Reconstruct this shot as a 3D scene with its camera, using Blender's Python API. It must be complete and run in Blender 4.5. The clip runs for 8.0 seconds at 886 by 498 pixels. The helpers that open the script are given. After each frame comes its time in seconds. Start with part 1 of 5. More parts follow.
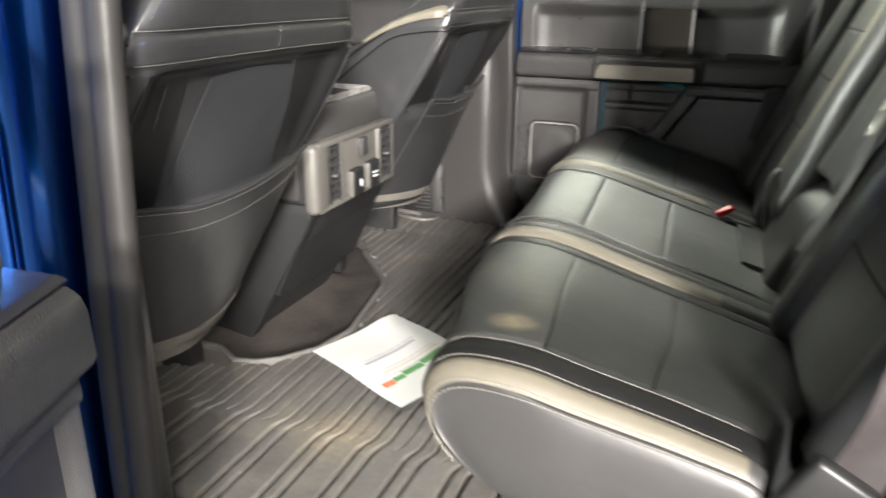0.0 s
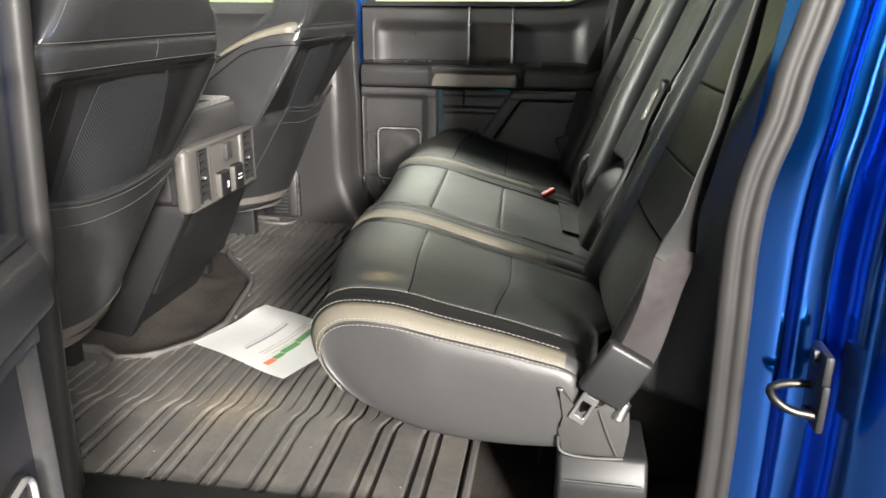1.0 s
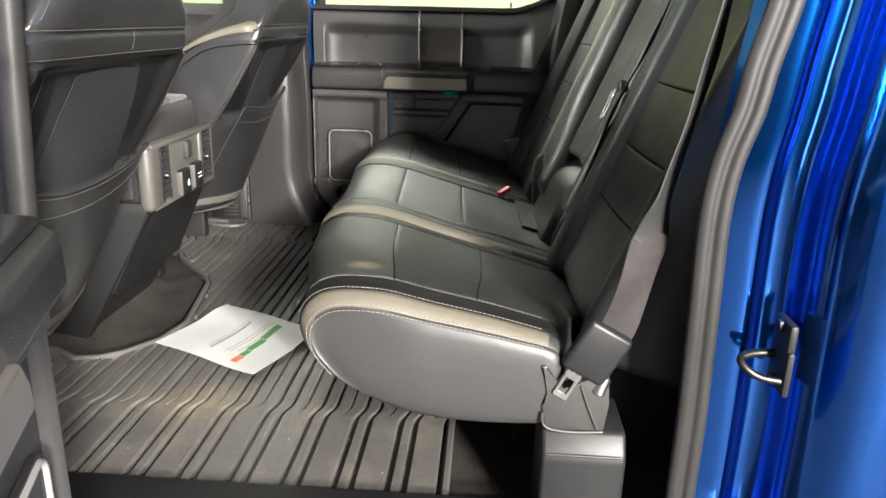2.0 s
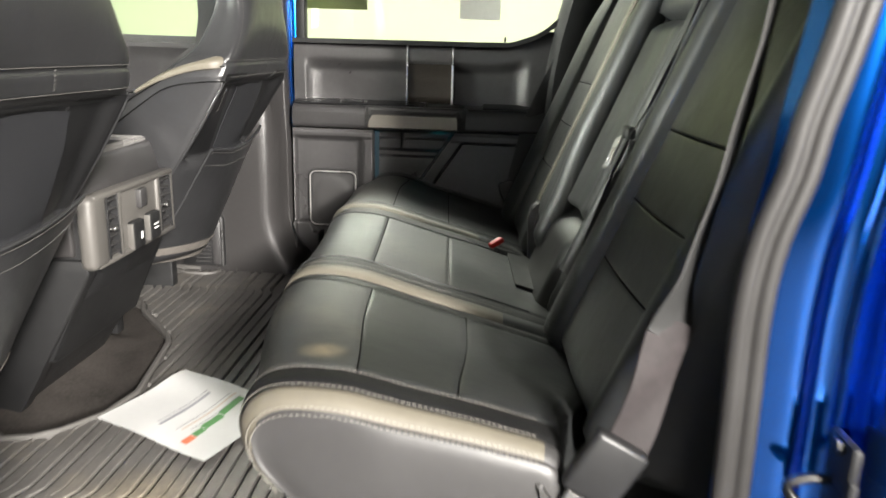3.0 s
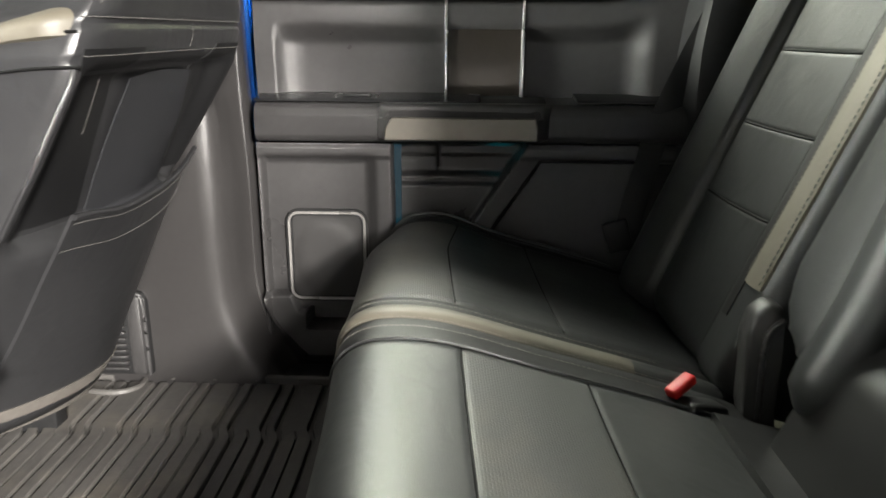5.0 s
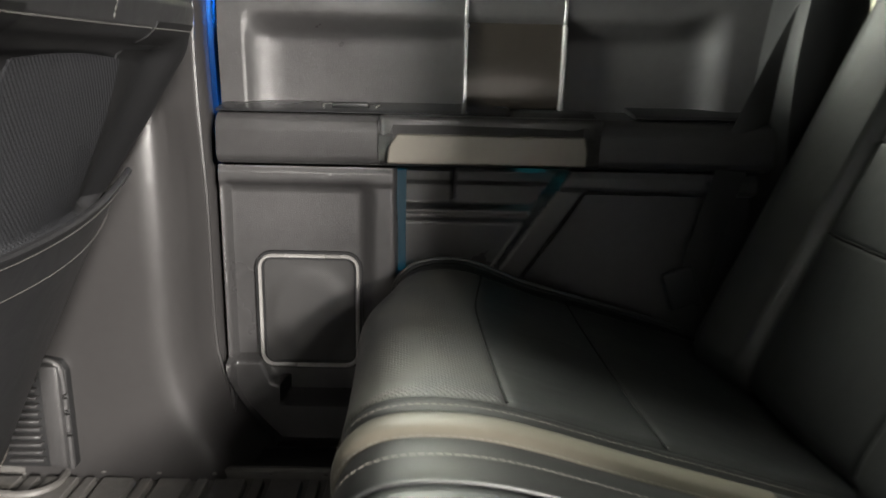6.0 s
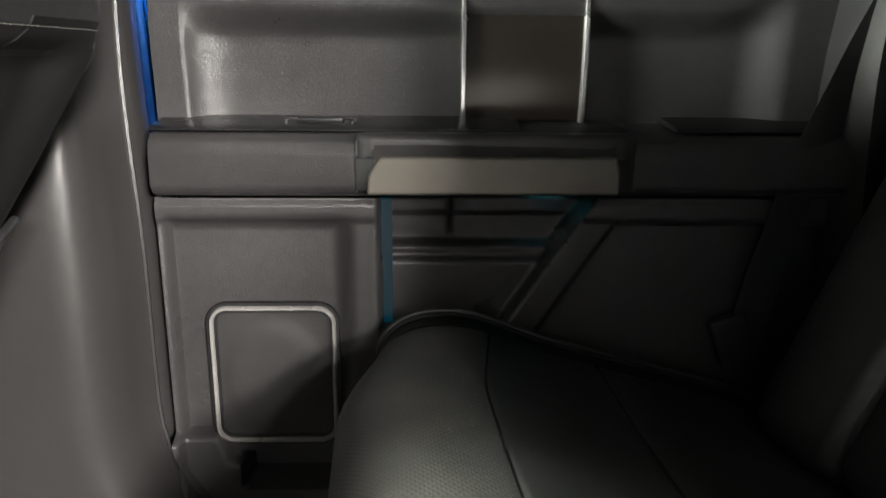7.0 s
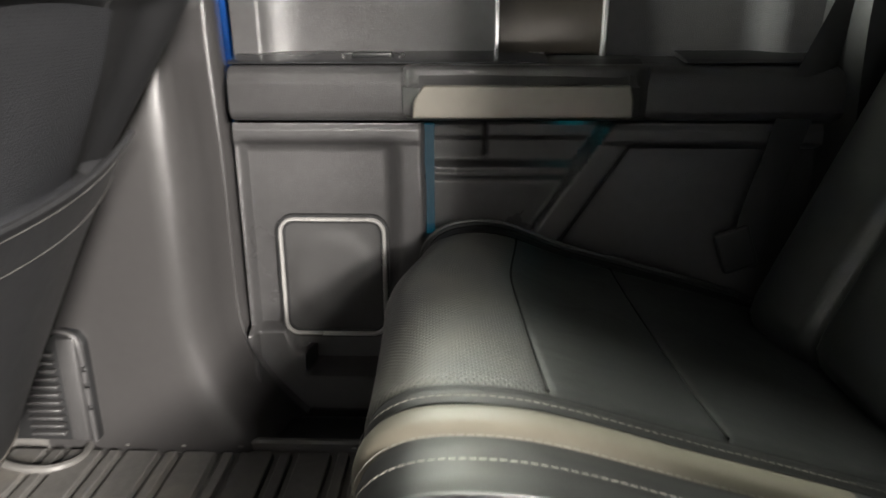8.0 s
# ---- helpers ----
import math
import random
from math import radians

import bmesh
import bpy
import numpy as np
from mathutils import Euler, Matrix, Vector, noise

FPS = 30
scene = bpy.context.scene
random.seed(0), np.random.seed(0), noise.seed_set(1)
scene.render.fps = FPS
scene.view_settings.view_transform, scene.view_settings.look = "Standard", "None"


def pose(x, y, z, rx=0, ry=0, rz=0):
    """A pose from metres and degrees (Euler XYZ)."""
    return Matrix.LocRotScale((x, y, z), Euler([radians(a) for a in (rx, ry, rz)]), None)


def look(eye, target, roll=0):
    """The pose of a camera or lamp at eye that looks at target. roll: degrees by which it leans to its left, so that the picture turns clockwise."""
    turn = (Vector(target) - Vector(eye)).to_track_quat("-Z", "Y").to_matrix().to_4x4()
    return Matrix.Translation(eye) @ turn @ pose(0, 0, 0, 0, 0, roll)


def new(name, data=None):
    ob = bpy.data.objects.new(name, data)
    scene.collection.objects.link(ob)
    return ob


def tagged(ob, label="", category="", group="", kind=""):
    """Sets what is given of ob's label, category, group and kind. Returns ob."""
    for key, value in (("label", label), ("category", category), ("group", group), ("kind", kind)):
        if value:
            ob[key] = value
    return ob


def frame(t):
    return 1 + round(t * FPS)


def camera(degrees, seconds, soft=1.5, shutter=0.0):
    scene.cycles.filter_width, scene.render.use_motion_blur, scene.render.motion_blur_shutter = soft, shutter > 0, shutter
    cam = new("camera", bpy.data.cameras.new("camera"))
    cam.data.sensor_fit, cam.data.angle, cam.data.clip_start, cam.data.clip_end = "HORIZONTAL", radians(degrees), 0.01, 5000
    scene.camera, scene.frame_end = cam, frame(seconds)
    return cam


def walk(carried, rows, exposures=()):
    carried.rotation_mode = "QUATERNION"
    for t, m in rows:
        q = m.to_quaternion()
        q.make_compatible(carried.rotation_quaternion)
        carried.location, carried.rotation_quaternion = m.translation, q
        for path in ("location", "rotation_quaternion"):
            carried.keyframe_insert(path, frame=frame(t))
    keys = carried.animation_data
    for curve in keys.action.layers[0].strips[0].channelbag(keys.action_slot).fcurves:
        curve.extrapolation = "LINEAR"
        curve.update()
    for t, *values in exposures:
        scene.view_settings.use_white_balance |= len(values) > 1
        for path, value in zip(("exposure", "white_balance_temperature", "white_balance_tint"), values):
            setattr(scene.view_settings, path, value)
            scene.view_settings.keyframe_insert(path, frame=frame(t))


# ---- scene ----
cam = camera(62.5, 8.0, shutter=0.5)
PATH = [
    (0, (0.15, 0.062, 0.681), (-0.533, 1.814, 0.001), 0.6),
    (0.5, (0.205, -0.053, 0.675), (-0.251, 1.783, 0.029), 0.6),
    (1, (0.184, -0.132, 0.68), (-0.111, 1.742, 0.047), 0.5),
    (2.5, (0.104, -0.184, 0.656), (0.025, 1.731, 0.086), 2.0),
    (3, (0.132, -0.001, 0.671), (0.03, 1.926, 0.143), 1.9),
    (3.5, (0.119, 0.246, 0.65), (-0.081, 2.167, 0.13), 1.0),
    (4, (-0.006, 0.512, 0.671), (-0.119, 2.433, 0.125), 1.1),
    (4.2, (-0.042, 0.589, 0.664), (-0.122, 2.507, 0.103), 0.8),
    (5.3, (-0.076, 0.947, 0.619), (-0.113, 2.864, 0.047), 0.5),
    (5.5, (-0.08, 0.993, 0.619), (-0.101, 2.916, 0.069), 0.7),
    (6, (-0.144, 1.155, 0.578), (-0.118, 3.091, 0.077), 1.3),
    (6.5, (-0.16, 1.309, 0.562), (-0.121, 3.249, 0.08), 1.1),
    (7, (-0.155, 1.361, 0.583), (-0.086, 3.294, 0.075), 0.5),
    (7.5, (-0.141, 1.336, 0.567), (-0.119, 3.227, -0.084), -0.2),
    (8, (-0.142, 1.228, 0.575), (-0.205, 3.124, -0.06), -0.2),
]
walk(cam, [(t, look(eye, target, roll)) for t, eye, target, roll in PATH],
     [(0, 0.62), (0.5, 0.47), (1, 0.38), (2.5, 0.33), (3.0, 0.43), (3.5, 0.57), (4, 0.62), (5.5, 0.35), (6.25, 0.27), (7, 0.06), (7.5, 0.13), (8, 0.66)])

# ---------------------------------------------------------------- light
world = bpy.data.worlds.new("world")
scene.world = world
world.use_nodes = True
bg = world.node_tree.nodes["Background"]
bg.inputs[0].default_value = (0.9, 0.93, 0.85, 1)
bg.inputs[1].default_value = 0.002


def area_lamp(name, eye, target, sx, sy, watts, colour):
    data = bpy.data.lights.new(name, "AREA")
    data.shape, data.size, data.size_y, data.energy, data.color = "RECTANGLE", sx, sy, watts, colour
    ob = new(name, data)
    ob.matrix_world = look(eye, target)
    return ob


area_lamp("bay_light", (3.3, -6.2, 2.6), (0.0, 1.4, 0.4), 0.9, 0.6, 2000, (1.0, 0.955, 0.89))
area_lamp("tube_light_mid", (2.75, -4.3, 3.1), (0.0, 1.4, 0.3), 1.2, 0.4, 760, (1.0, 0.955, 0.89))
area_lamp("tube_light_near", (2.7, -2.5, 2.25), (0.0, 1.2, 0.3), 1.3, 0.35, 200, (1.0, 0.955, 0.89))
# Added fill lamp, unseen; stands in for windshield light on the backrests.
area_lamp("windshield_fill", (-4.2, 0.85, 1.24), (0.3, 1.45, 0.6), 0.9, 0.4, 540, (0.97, 1.0, 0.90))
# Added fill lamp, unseen; stands in for light through the far window.
area_lamp("far_window_fill", (-0.5, 3.9, 2.5), (0.1, 1.6, 0.4), 1.0, 0.7, 155, (0.97, 1.0, 0.87))
area_lamp("tube_light_far", (-0.6, 4.6, 3.1), (-0.6, 5.2, 0), 2.6, 0.5, 13, (1.0, 0.97, 0.84))


# ---------------------------------------------------------------- materials
def node_material(name):
    m = bpy.data.materials.new(name)
    m.use_nodes = True
    return m, m.node_tree.nodes, m.node_tree.links, m.node_tree.nodes["Principled BSDF"]


def surface(name, colour, rough=0.5, metal=0.0, vary=0.25, big=6.0, grain=400.0, bump=0.15, kind="noise",
            coat=0.0, dirt=None, dirt_amount=0.0, dirt_scale=9.0, rough_vary=0.12, sheen=0.0, spec=0.5, spot=None, crease=0.0, across="y"):
    """A base colour that varies at two scales, uneven gloss and a fine relief in world metres."""
    m, n, l, p = node_material(name)
    geo = n.new("ShaderNodeNewGeometry")
    large = n.new("ShaderNodeTexNoise")
    large.inputs["Scale"].default_value, large.inputs["Detail"].default_value = big, 5
    l.new(geo.outputs["Position"], large.inputs["Vector"])
    small = n.new("ShaderNodeTexNoise")
    small.inputs["Scale"].default_value, small.inputs["Detail"].default_value = big * 14, 3
    l.new(geo.outputs["Position"], small.inputs["Vector"])
    add = n.new("ShaderNodeMath")
    add.operation = "ADD"
    l.new(large.outputs["Fac"], add.inputs[0])
    l.new(small.outputs["Fac"], add.inputs[1])
    ramp = n.new("ShaderNodeMapRange")
    ramp.inputs["From Min"].default_value, ramp.inputs["From Max"].default_value = 0.6, 1.4
    ramp.inputs["To Min"].default_value, ramp.inputs["To Max"].default_value = 1 - vary, 1 + vary
    l.new(add.outputs[0], ramp.inputs["Value"])
    mul = n.new("ShaderNodeVectorMath")
    mul.operation = "SCALE"
    mul.inputs[0].default_value = colour
    l.new(ramp.outputs[0], mul.inputs["Scale"])
    colour_out = mul.outputs[0]
    if dirt:
        stain = n.new("ShaderNodeTexNoise")
        stain.inputs["Scale"].default_value, stain.inputs["Detail"].default_value = dirt_scale, 7
        stain.inputs["Roughness"].default_value = 0.65
        l.new(geo.outputs["Position"], stain.inputs["Vector"])
        sr = n.new("ShaderNodeMapRange")
        sr.inputs["From Min"].default_value, sr.inputs["From Max"].default_value = 0.5, 0.75
        sr.inputs["To Max"].default_value = dirt_amount
        l.new(stain.outputs["Fac"], sr.inputs["Value"])
        mix = n.new("ShaderNodeMix")
        mix.data_type = "RGBA"
        l.new(sr.outputs[0], mix.inputs["Factor"])
        l.new(colour_out, mix.inputs["A"])
        mix.inputs["B"].default_value = (*dirt, 1)
        colour_out = mix.outputs["Result"]
    if spot:
        middle, radius, tone, much = spot
        away = n.new("ShaderNodeVectorMath")
        away.operation = "DISTANCE"
        away.inputs[1].default_value = middle
        l.new(geo.outputs["Position"], away.inputs[0])
        fade = n.new("ShaderNodeMapRange")
        fade.inputs["From Min"].default_value, fade.inputs["From Max"].default_value = radius, radius * 0.2
        fade.inputs["To Max"].default_value = much
        l.new(away.outputs["Value"], fade.inputs["Value"])
        patch = n.new("ShaderNodeMath")
        patch.operation = "MULTIPLY"
        l.new(fade.outputs[0], patch.inputs[0])
        l.new(small.outputs["Fac"], patch.inputs[1])
        dust = n.new("ShaderNodeMix")
        dust.data_type = "RGBA"
        l.new(patch.outputs[0], dust.inputs["Factor"])
        l.new(colour_out, dust.inputs["A"])
        dust.inputs["B"].default_value = (*tone, 1)
        colour_out = dust.outputs["Result"]
    l.new(colour_out, p.inputs["Base Color"])
    rr = n.new("ShaderNodeMapRange")
    rr.inputs["From Min"].default_value, rr.inputs["From Max"].default_value = 0.3, 0.7
    rr.inputs["To Min"].default_value, rr.inputs["To Max"].default_value = max(0.03, rough - rough_vary), min(1, rough + rough_vary)
    l.new(large.outputs["Fac"], rr.inputs["Value"])
    l.new(rr.outputs[0], p.inputs["Roughness"])
    p.inputs["Metallic"].default_value = metal
    p.inputs["Coat Weight"].default_value = coat
    p.inputs["Coat Roughness"].default_value = 0.04
    p.inputs["Specular IOR Level"].default_value = spec
    p.inputs["Sheen Weight"].default_value = sheen
    if bump:
        if kind == "leather":
            tex = n.new("ShaderNodeTexVoronoi")
            tex.feature = "DISTANCE_TO_EDGE"
            tex.inputs["Scale"].default_value = grain
            l.new(geo.outputs["Position"], tex.inputs["Vector"])
            height = tex.outputs["Distance"]
        elif kind == "holes":
            uv = n.new("ShaderNodeUVMap")
            rot = n.new("ShaderNodeMapping")
            rot.inputs["Rotation"].default_value = (0, 0, radians(45))
            l.new(uv.outputs[0], rot.inputs["Vector"])
            tex = n.new("ShaderNodeTexVoronoi")
            tex.voronoi_dimensions, tex.feature = "2D", "F1"
            tex.inputs["Scale"].default_value, tex.inputs["Randomness"].default_value = grain, 0.0
            l.new(rot.outputs[0], tex.inputs["Vector"])
            hole = n.new("ShaderNodeMapRange")
            hole.interpolation_type = "SMOOTHSTEP"
            hole.inputs["From Min"].default_value, hole.inputs["From Max"].default_value = 0.16, 0.42
            l.new(tex.outputs["Distance"], hole.inputs["Value"])
            height = hole.outputs[0]
            dark = n.new("ShaderNodeMapRange")
            dark.inputs["To Min"].default_value = 0.5
            l.new(height, dark.inputs["Value"])
            pierced = n.new("ShaderNodeVectorMath")
            pierced.operation = "SCALE"
            l.new(colour_out, pierced.inputs[0])
            l.new(dark.outputs[0], pierced.inputs["Scale"])
            l.new(pierced.outputs[0], p.inputs["Base Color"])
        elif kind == "dots":
            tex = n.new("ShaderNodeTexVoronoi")
            tex.feature = "F1"
            tex.inputs["Scale"].default_value = grain
            tex.inputs["Randomness"].default_value = 0.0
            rot = n.new("ShaderNodeMapping")
            # the weave lies in an upright plane across the given axis
            rot.inputs["Rotation"].default_value = (0, radians(45), 0) if across == "y" else (radians(45), 0, 0)
            rot.inputs["Scale"].default_value = (1, 0, 1) if across == "y" else (0, 1, 1)
            l.new(geo.outputs["Position"], rot.inputs["Vector"])
            l.new(rot.outputs[0], tex.inputs["Vector"])
            height = tex.outputs["Distance"]
            dark = n.new("ShaderNodeMapRange")
            dark.inputs["From Min"].default_value, dark.inputs["From Max"].default_value = 0.15, 0.5
            dark.inputs["To Min"].default_value, dark.inputs["To Max"].default_value = 0.25, 1.35
            l.new(height, dark.inputs["Value"])
            pierced = n.new("ShaderNodeVectorMath")
            pierced.operation = "SCALE"
            l.new(colour_out, pierced.inputs[0])
            l.new(dark.outputs[0], pierced.inputs["Scale"])
            l.new(pierced.outputs[0], p.inputs["Base Color"])
        else:
            tex = n.new("ShaderNodeTexNoise")
            tex.inputs["Scale"].default_value, tex.inputs["Detail"].default_value = grain, 2
            l.new(geo.outputs["Position"], tex.inputs["Vector"])
            height = tex.outputs["Fac"]
        b = n.new("ShaderNodeBump")
        b.inputs["Strength"].default_value, b.inputs["Distance"].default_value = bump, 0.002
        l.new(height, b.inputs["Height"])
        if crease:
            fold = n.new("ShaderNodeTexNoise")
            fold.inputs["Scale"].default_value, fold.inputs["Detail"].default_value = 22, 4
            fold.inputs["Distortion"].default_value = 0.6
            l.new(geo.outputs["Position"], fold.inputs["Vector"])
            soft_bump = n.new("ShaderNodeBump")
            soft_bump.inputs["Strength"].default_value, soft_bump.inputs["Distance"].default_value = crease, 0.008
            l.new(fold.outputs["Fac"], soft_bump.inputs["Height"])
            l.new(soft_bump.outputs[0], b.inputs["Normal"])
        l.new(b.outputs[0], p.inputs["Normal"])
    return m


def glowing(name, colour, strength):
    m, n, l, p = node_material(name)
    p.inputs["Base Color"].default_value = (0.02, 0.02, 0.02, 1)
    p.inputs["Emission Color"].default_value = (*colour, 1)
    p.inputs["Emission Strength"].default_value = strength
    p.inputs["Specular IOR Level"].default_value = 0.1
    return m


def pane(name, tint):
    m, n, l, p = node_material(name)
    out = n["Material Output"]
    t = n.new("ShaderNodeBsdfTransparent")
    t.inputs[0].default_value = (*tint, 1)
    g = n.new("ShaderNodeBsdfGlossy")
    g.inputs["Roughness"].default_value = 0.02
    f = n.new("ShaderNodeFresnel")
    f.inputs["IOR"].default_value = 1.45
    mix = n.new("ShaderNodeMixShader")
    l.new(f.outputs[0], mix.inputs[0])
    l.new(t.outputs[0], mix.inputs[1])
    l.new(g.outputs[0], mix.inputs[2])
    l.new(mix.outputs[0], out.inputs["Surface"])
    return m


LEATHER = surface("black_leather", (0.017, 0.018, 0.0182), 0.45, vary=0.15, grain=520, bump=0.10, kind="leather", rough_vary=0.06, crease=0.16)
BACK_LEATHER = surface("seat_back_vinyl", (0.020, 0.020, 0.0212), 0.37, spec=0.6, vary=0.12, grain=520, bump=0.10, kind="leather", rough_vary=0.05, crease=0.16)
# Lit copy of the black leather: the side panel's light is in the colour.
LIT_SIDE_LEATHER = surface("lit_side_leather", (0.030, 0.029, 0.029), 0.47, vary=0.08, grain=520, bump=0.06, kind="leather", rough_vary=0.04, crease=0.07)
BAND = surface("black_seam_band", (0.007, 0.007, 0.0072), 0.5, spec=0.35, vary=0.1, grain=520, bump=0.08, kind="leather", rough_vary=0.05)
PERFORATED = surface("perforated_leather", (0.041, 0.042, 0.041), 0.46, vary=0.12, grain=240, bump=0.28, kind="holes", rough_vary=0.05,
                     dirt=(0.20, 0.17, 0.12), dirt_amount=0.22, dirt_scale=5, crease=0.14, spot=((-0.047, 0.79, 0.33), 0.034, (0.34, 0.28, 0.17), 0.9))
RECESS_BLACK = surface("recess_black", (0.006, 0.006, 0.0065), 0.5, vary=0.1, grain=520, bump=0.08, kind="leather", rough_vary=0.05)
# Near-black colour that stands in for shade inside the seam creases.
SEAM_SHADE = surface("seam_shade", (0.004, 0.004, 0.004), 0.75, spec=0.15, vary=0.1, grain=520, bump=0.05)
SEAM_THREAD = surface("grey_thread", (0.075, 0.072, 0.068), 0.7, vary=0.2, grain=900, bump=0.1)
TAN = surface("tan_leather", (0.094, 0.084, 0.065), 0.52, vary=0.08, grain=520, bump=0.08, kind="leather", rough_vary=0.05, crease=0.10)
THREAD = surface("pale_thread", (0.17, 0.16, 0.14), 0.7, vary=0.1, grain=900, bump=0.0)
DARK_THREAD = surface("dark_thread", (0.02, 0.02, 0.02), 0.7, vary=0.1, bump=0.0)
MESH = surface("woven_mesh", (0.024, 0.0245, 0.027), 0.6, vary=0.12, grain=250, bump=0.8, kind="dots", rough_vary=0.05, spec=0.2, across="x")
GRILLE = surface("speaker_cloth", (0.020, 0.019, 0.019), 0.55, vary=0.12, grain=520, bump=0.16, kind="dots", rough_vary=0.05)
PLASTIC = surface("grained_plastic", (0.034, 0.0328, 0.0332), 0.32, vary=0.18, grain=500, bump=0.28, kind="leather", rough_vary=0.06)
PILLAR = surface("pillar_plastic", (0.028, 0.0265, 0.0265), 0.30, vary=0.10, grain=700, bump=0.12, kind="leather", rough_vary=0.02)
BLACK = surface("black_plastic", (0.012, 0.012, 0.0125), 0.45, spec=0.36, vary=0.2, grain=600, bump=0.1, rough_vary=0.08)
GLOSS = surface("piano_black", (0.012, 0.012, 0.013), 0.26, vary=0.1, grain=300, bump=0.0, rough_vary=0.05)
BEZEL = surface("dark_bronze_bezel", (0.030, 0.025, 0.021), 0.20, metal=0.4, vary=0.1, bump=0.0, rough_vary=0.04)
TRIM = surface("satin_bronze_trim", (0.15, 0.138, 0.118), 0.40, metal=0.35, vary=0.06, grain=800, bump=0.04, rough_vary=0.05)
CONSOLE_TRIM = surface("console_trim", (0.088, 0.083, 0.077), 0.42, metal=0.15, vary=0.06, grain=800, bump=0.04, rough_vary=0.05)
CHROME = surface("chrome", (0.88, 0.88, 0.88), 0.26, metal=1.0, vary=0.05, bump=0.0, rough_vary=0.05)
STEEL = surface("dull_steel", (0.45, 0.44, 0.43), 0.33, metal=1.0, vary=0.15, grain=300, bump=0.05)
RUBBER = surface("mat_rubber", (0.078, 0.074, 0.070), 0.50, vary=0.25, big=7, grain=380, bump=0.30, rough_vary=0.1,
                 dirt=(0.20, 0.175, 0.14), dirt_amount=0.38, dirt_scale=9, spot=((-0.36, 0.93, 0.007), 0.10, (0.34, 0.27, 0.16), 0.42))
RUBBER_EDGE = surface("mat_edge_rubber", (0.075, 0.071, 0.067), 0.55, vary=0.15, grain=380, bump=0.15)
BELT_STEEL = surface("brushed_belt_steel", (0.36, 0.355, 0.33), 0.35, metal=0.45, vary=0.08, bump=0.0)
DARK_STEEL = surface("dark_steel", (0.06, 0.059, 0.057), 0.42, metal=1.0, vary=0.1, bump=0.0)
DAYLIGHT = glowing("garage_window_daylight", (0.80, 0.93, 1.0), 7.0)
GRIT = surface("pale_grit", (0.30, 0.27, 0.22), 0.8, vary=0.3, bump=0.0)
CLOTH = surface("grey_felt", (0.12, 0.109, 0.098), 0.9, vary=0.2, grain=700, bump=0.4, spec=0.2)
CARPET = surface("black_carpet", (0.034, 0.030, 0.0275), 0.95, vary=0.5, big=12, grain=900, bump=0.9, spec=0.1, rough_vary=0.03)
SEAL = surface("weatherstrip_rubber", (0.019, 0.018, 0.0175), 0.46, spec=0.36, vary=0.12, grain=500, bump=0.1)
BLUE = surface("blue_metallic_paint", (0.005, 0.132, 0.62), 0.17, metal=1.0, vary=0.05, big=3, grain=900, bump=0.004, coat=1.0, rough_vary=0.02)
PAPER = surface("white_paper", (0.52, 0.52, 0.515), 0.5, vary=0.03, grain=60, bump=0.05)
INK = surface("grey_ink", (0.25, 0.25, 0.27), 0.6, vary=0.05, bump=0.0)
INK_GREEN = surface("green_ink", (0.07, 0.21, 0.065), 0.6, vary=0.08, bump=0.0)
BRACKET = surface("grey_coated_steel", (0.032, 0.031, 0.030), 0.42, vary=0.12, grain=400, bump=0.1)
INK_RED = surface("orange_ink", (0.55, 0.15, 0.07), 0.6, vary=0.08, bump=0.0)
INK_YELLOW = surface("beige_ink", (0.45, 0.37, 0.31), 0.6, vary=0.08, bump=0.0)
WHITE_MARK = surface("white_print", (0.7, 0.7, 0.7), 0.5, vary=0.02, bump=0.0)
RIM = surface("satin_dark_rim", (0.30, 0.29, 0.28), 0.28, metal=0.35, vary=0.06, bump=0.0)
RED = surface("red_plastic", (0.50, 0.008, 0.007), 0.5, vary=0.06, bump=0.0)
WEBBING = surface("belt_webbing", (0.017, 0.0138, 0.0143), 0.72, spec=0.25, vary=0.35, grain=900, bump=0.15, kind="noise", rough_vary=0.05)
# Shaded copy of the belt webbing: the shade is put into its colour.
SHADED_WEBBING = surface("shaded_belt_webbing", (0.011, 0.011, 0.011), 0.7, vary=0.1, grain=900, bump=0.15, kind="noise", rough_vary=0.05)
# The headliner is out of view; its colour is darkened to reduce cab fill.
HEADLINER = surface("headliner_cloth", (0.09, 0.088, 0.084), 0.9, vary=0.08, grain=700, bump=0.3)
WALL = surface("cream_wall_paint", (0.43, 0.45, 0.32), 0.7, vary=0.03, big=1.2, grain=60, bump=0.05)
# Colours of the unseen walls, ceiling and floor, darkened to cut bounced light.
DIMMED_WALL = surface("dimmed_wall", (0.065, 0.065, 0.063), 0.8, vary=0.06, big=1.2, grain=60, bump=0.05)
CONCRETE = surface("sealed_concrete", (0.026, 0.0255, 0.025), 0.75, vary=0.2, big=1.5, grain=60, bump=0.1)
GLASS = pane("window_glass", (0.93, 0.96, 0.90))
GREEN_GLASS = pane("tinted_glass", (0.86, 0.92, 0.85))
STICKER_GREEN = surface("green_sticker", (0.055, 0.075, 0.012), 0.4, vary=0.25, big=20, grain=60, bump=0.0)
STICKER_GREY = surface("pale_grey_sticker", (0.42, 0.42, 0.38), 0.5, vary=0.05, bump=0.0)
TEAL = glowing("teal_light_guide", (0.0, 0.26, 0.42), 0.06)
TEAL_GLOW = glowing("teal_lamp", (0.0, 0.42, 0.50), 1.9)


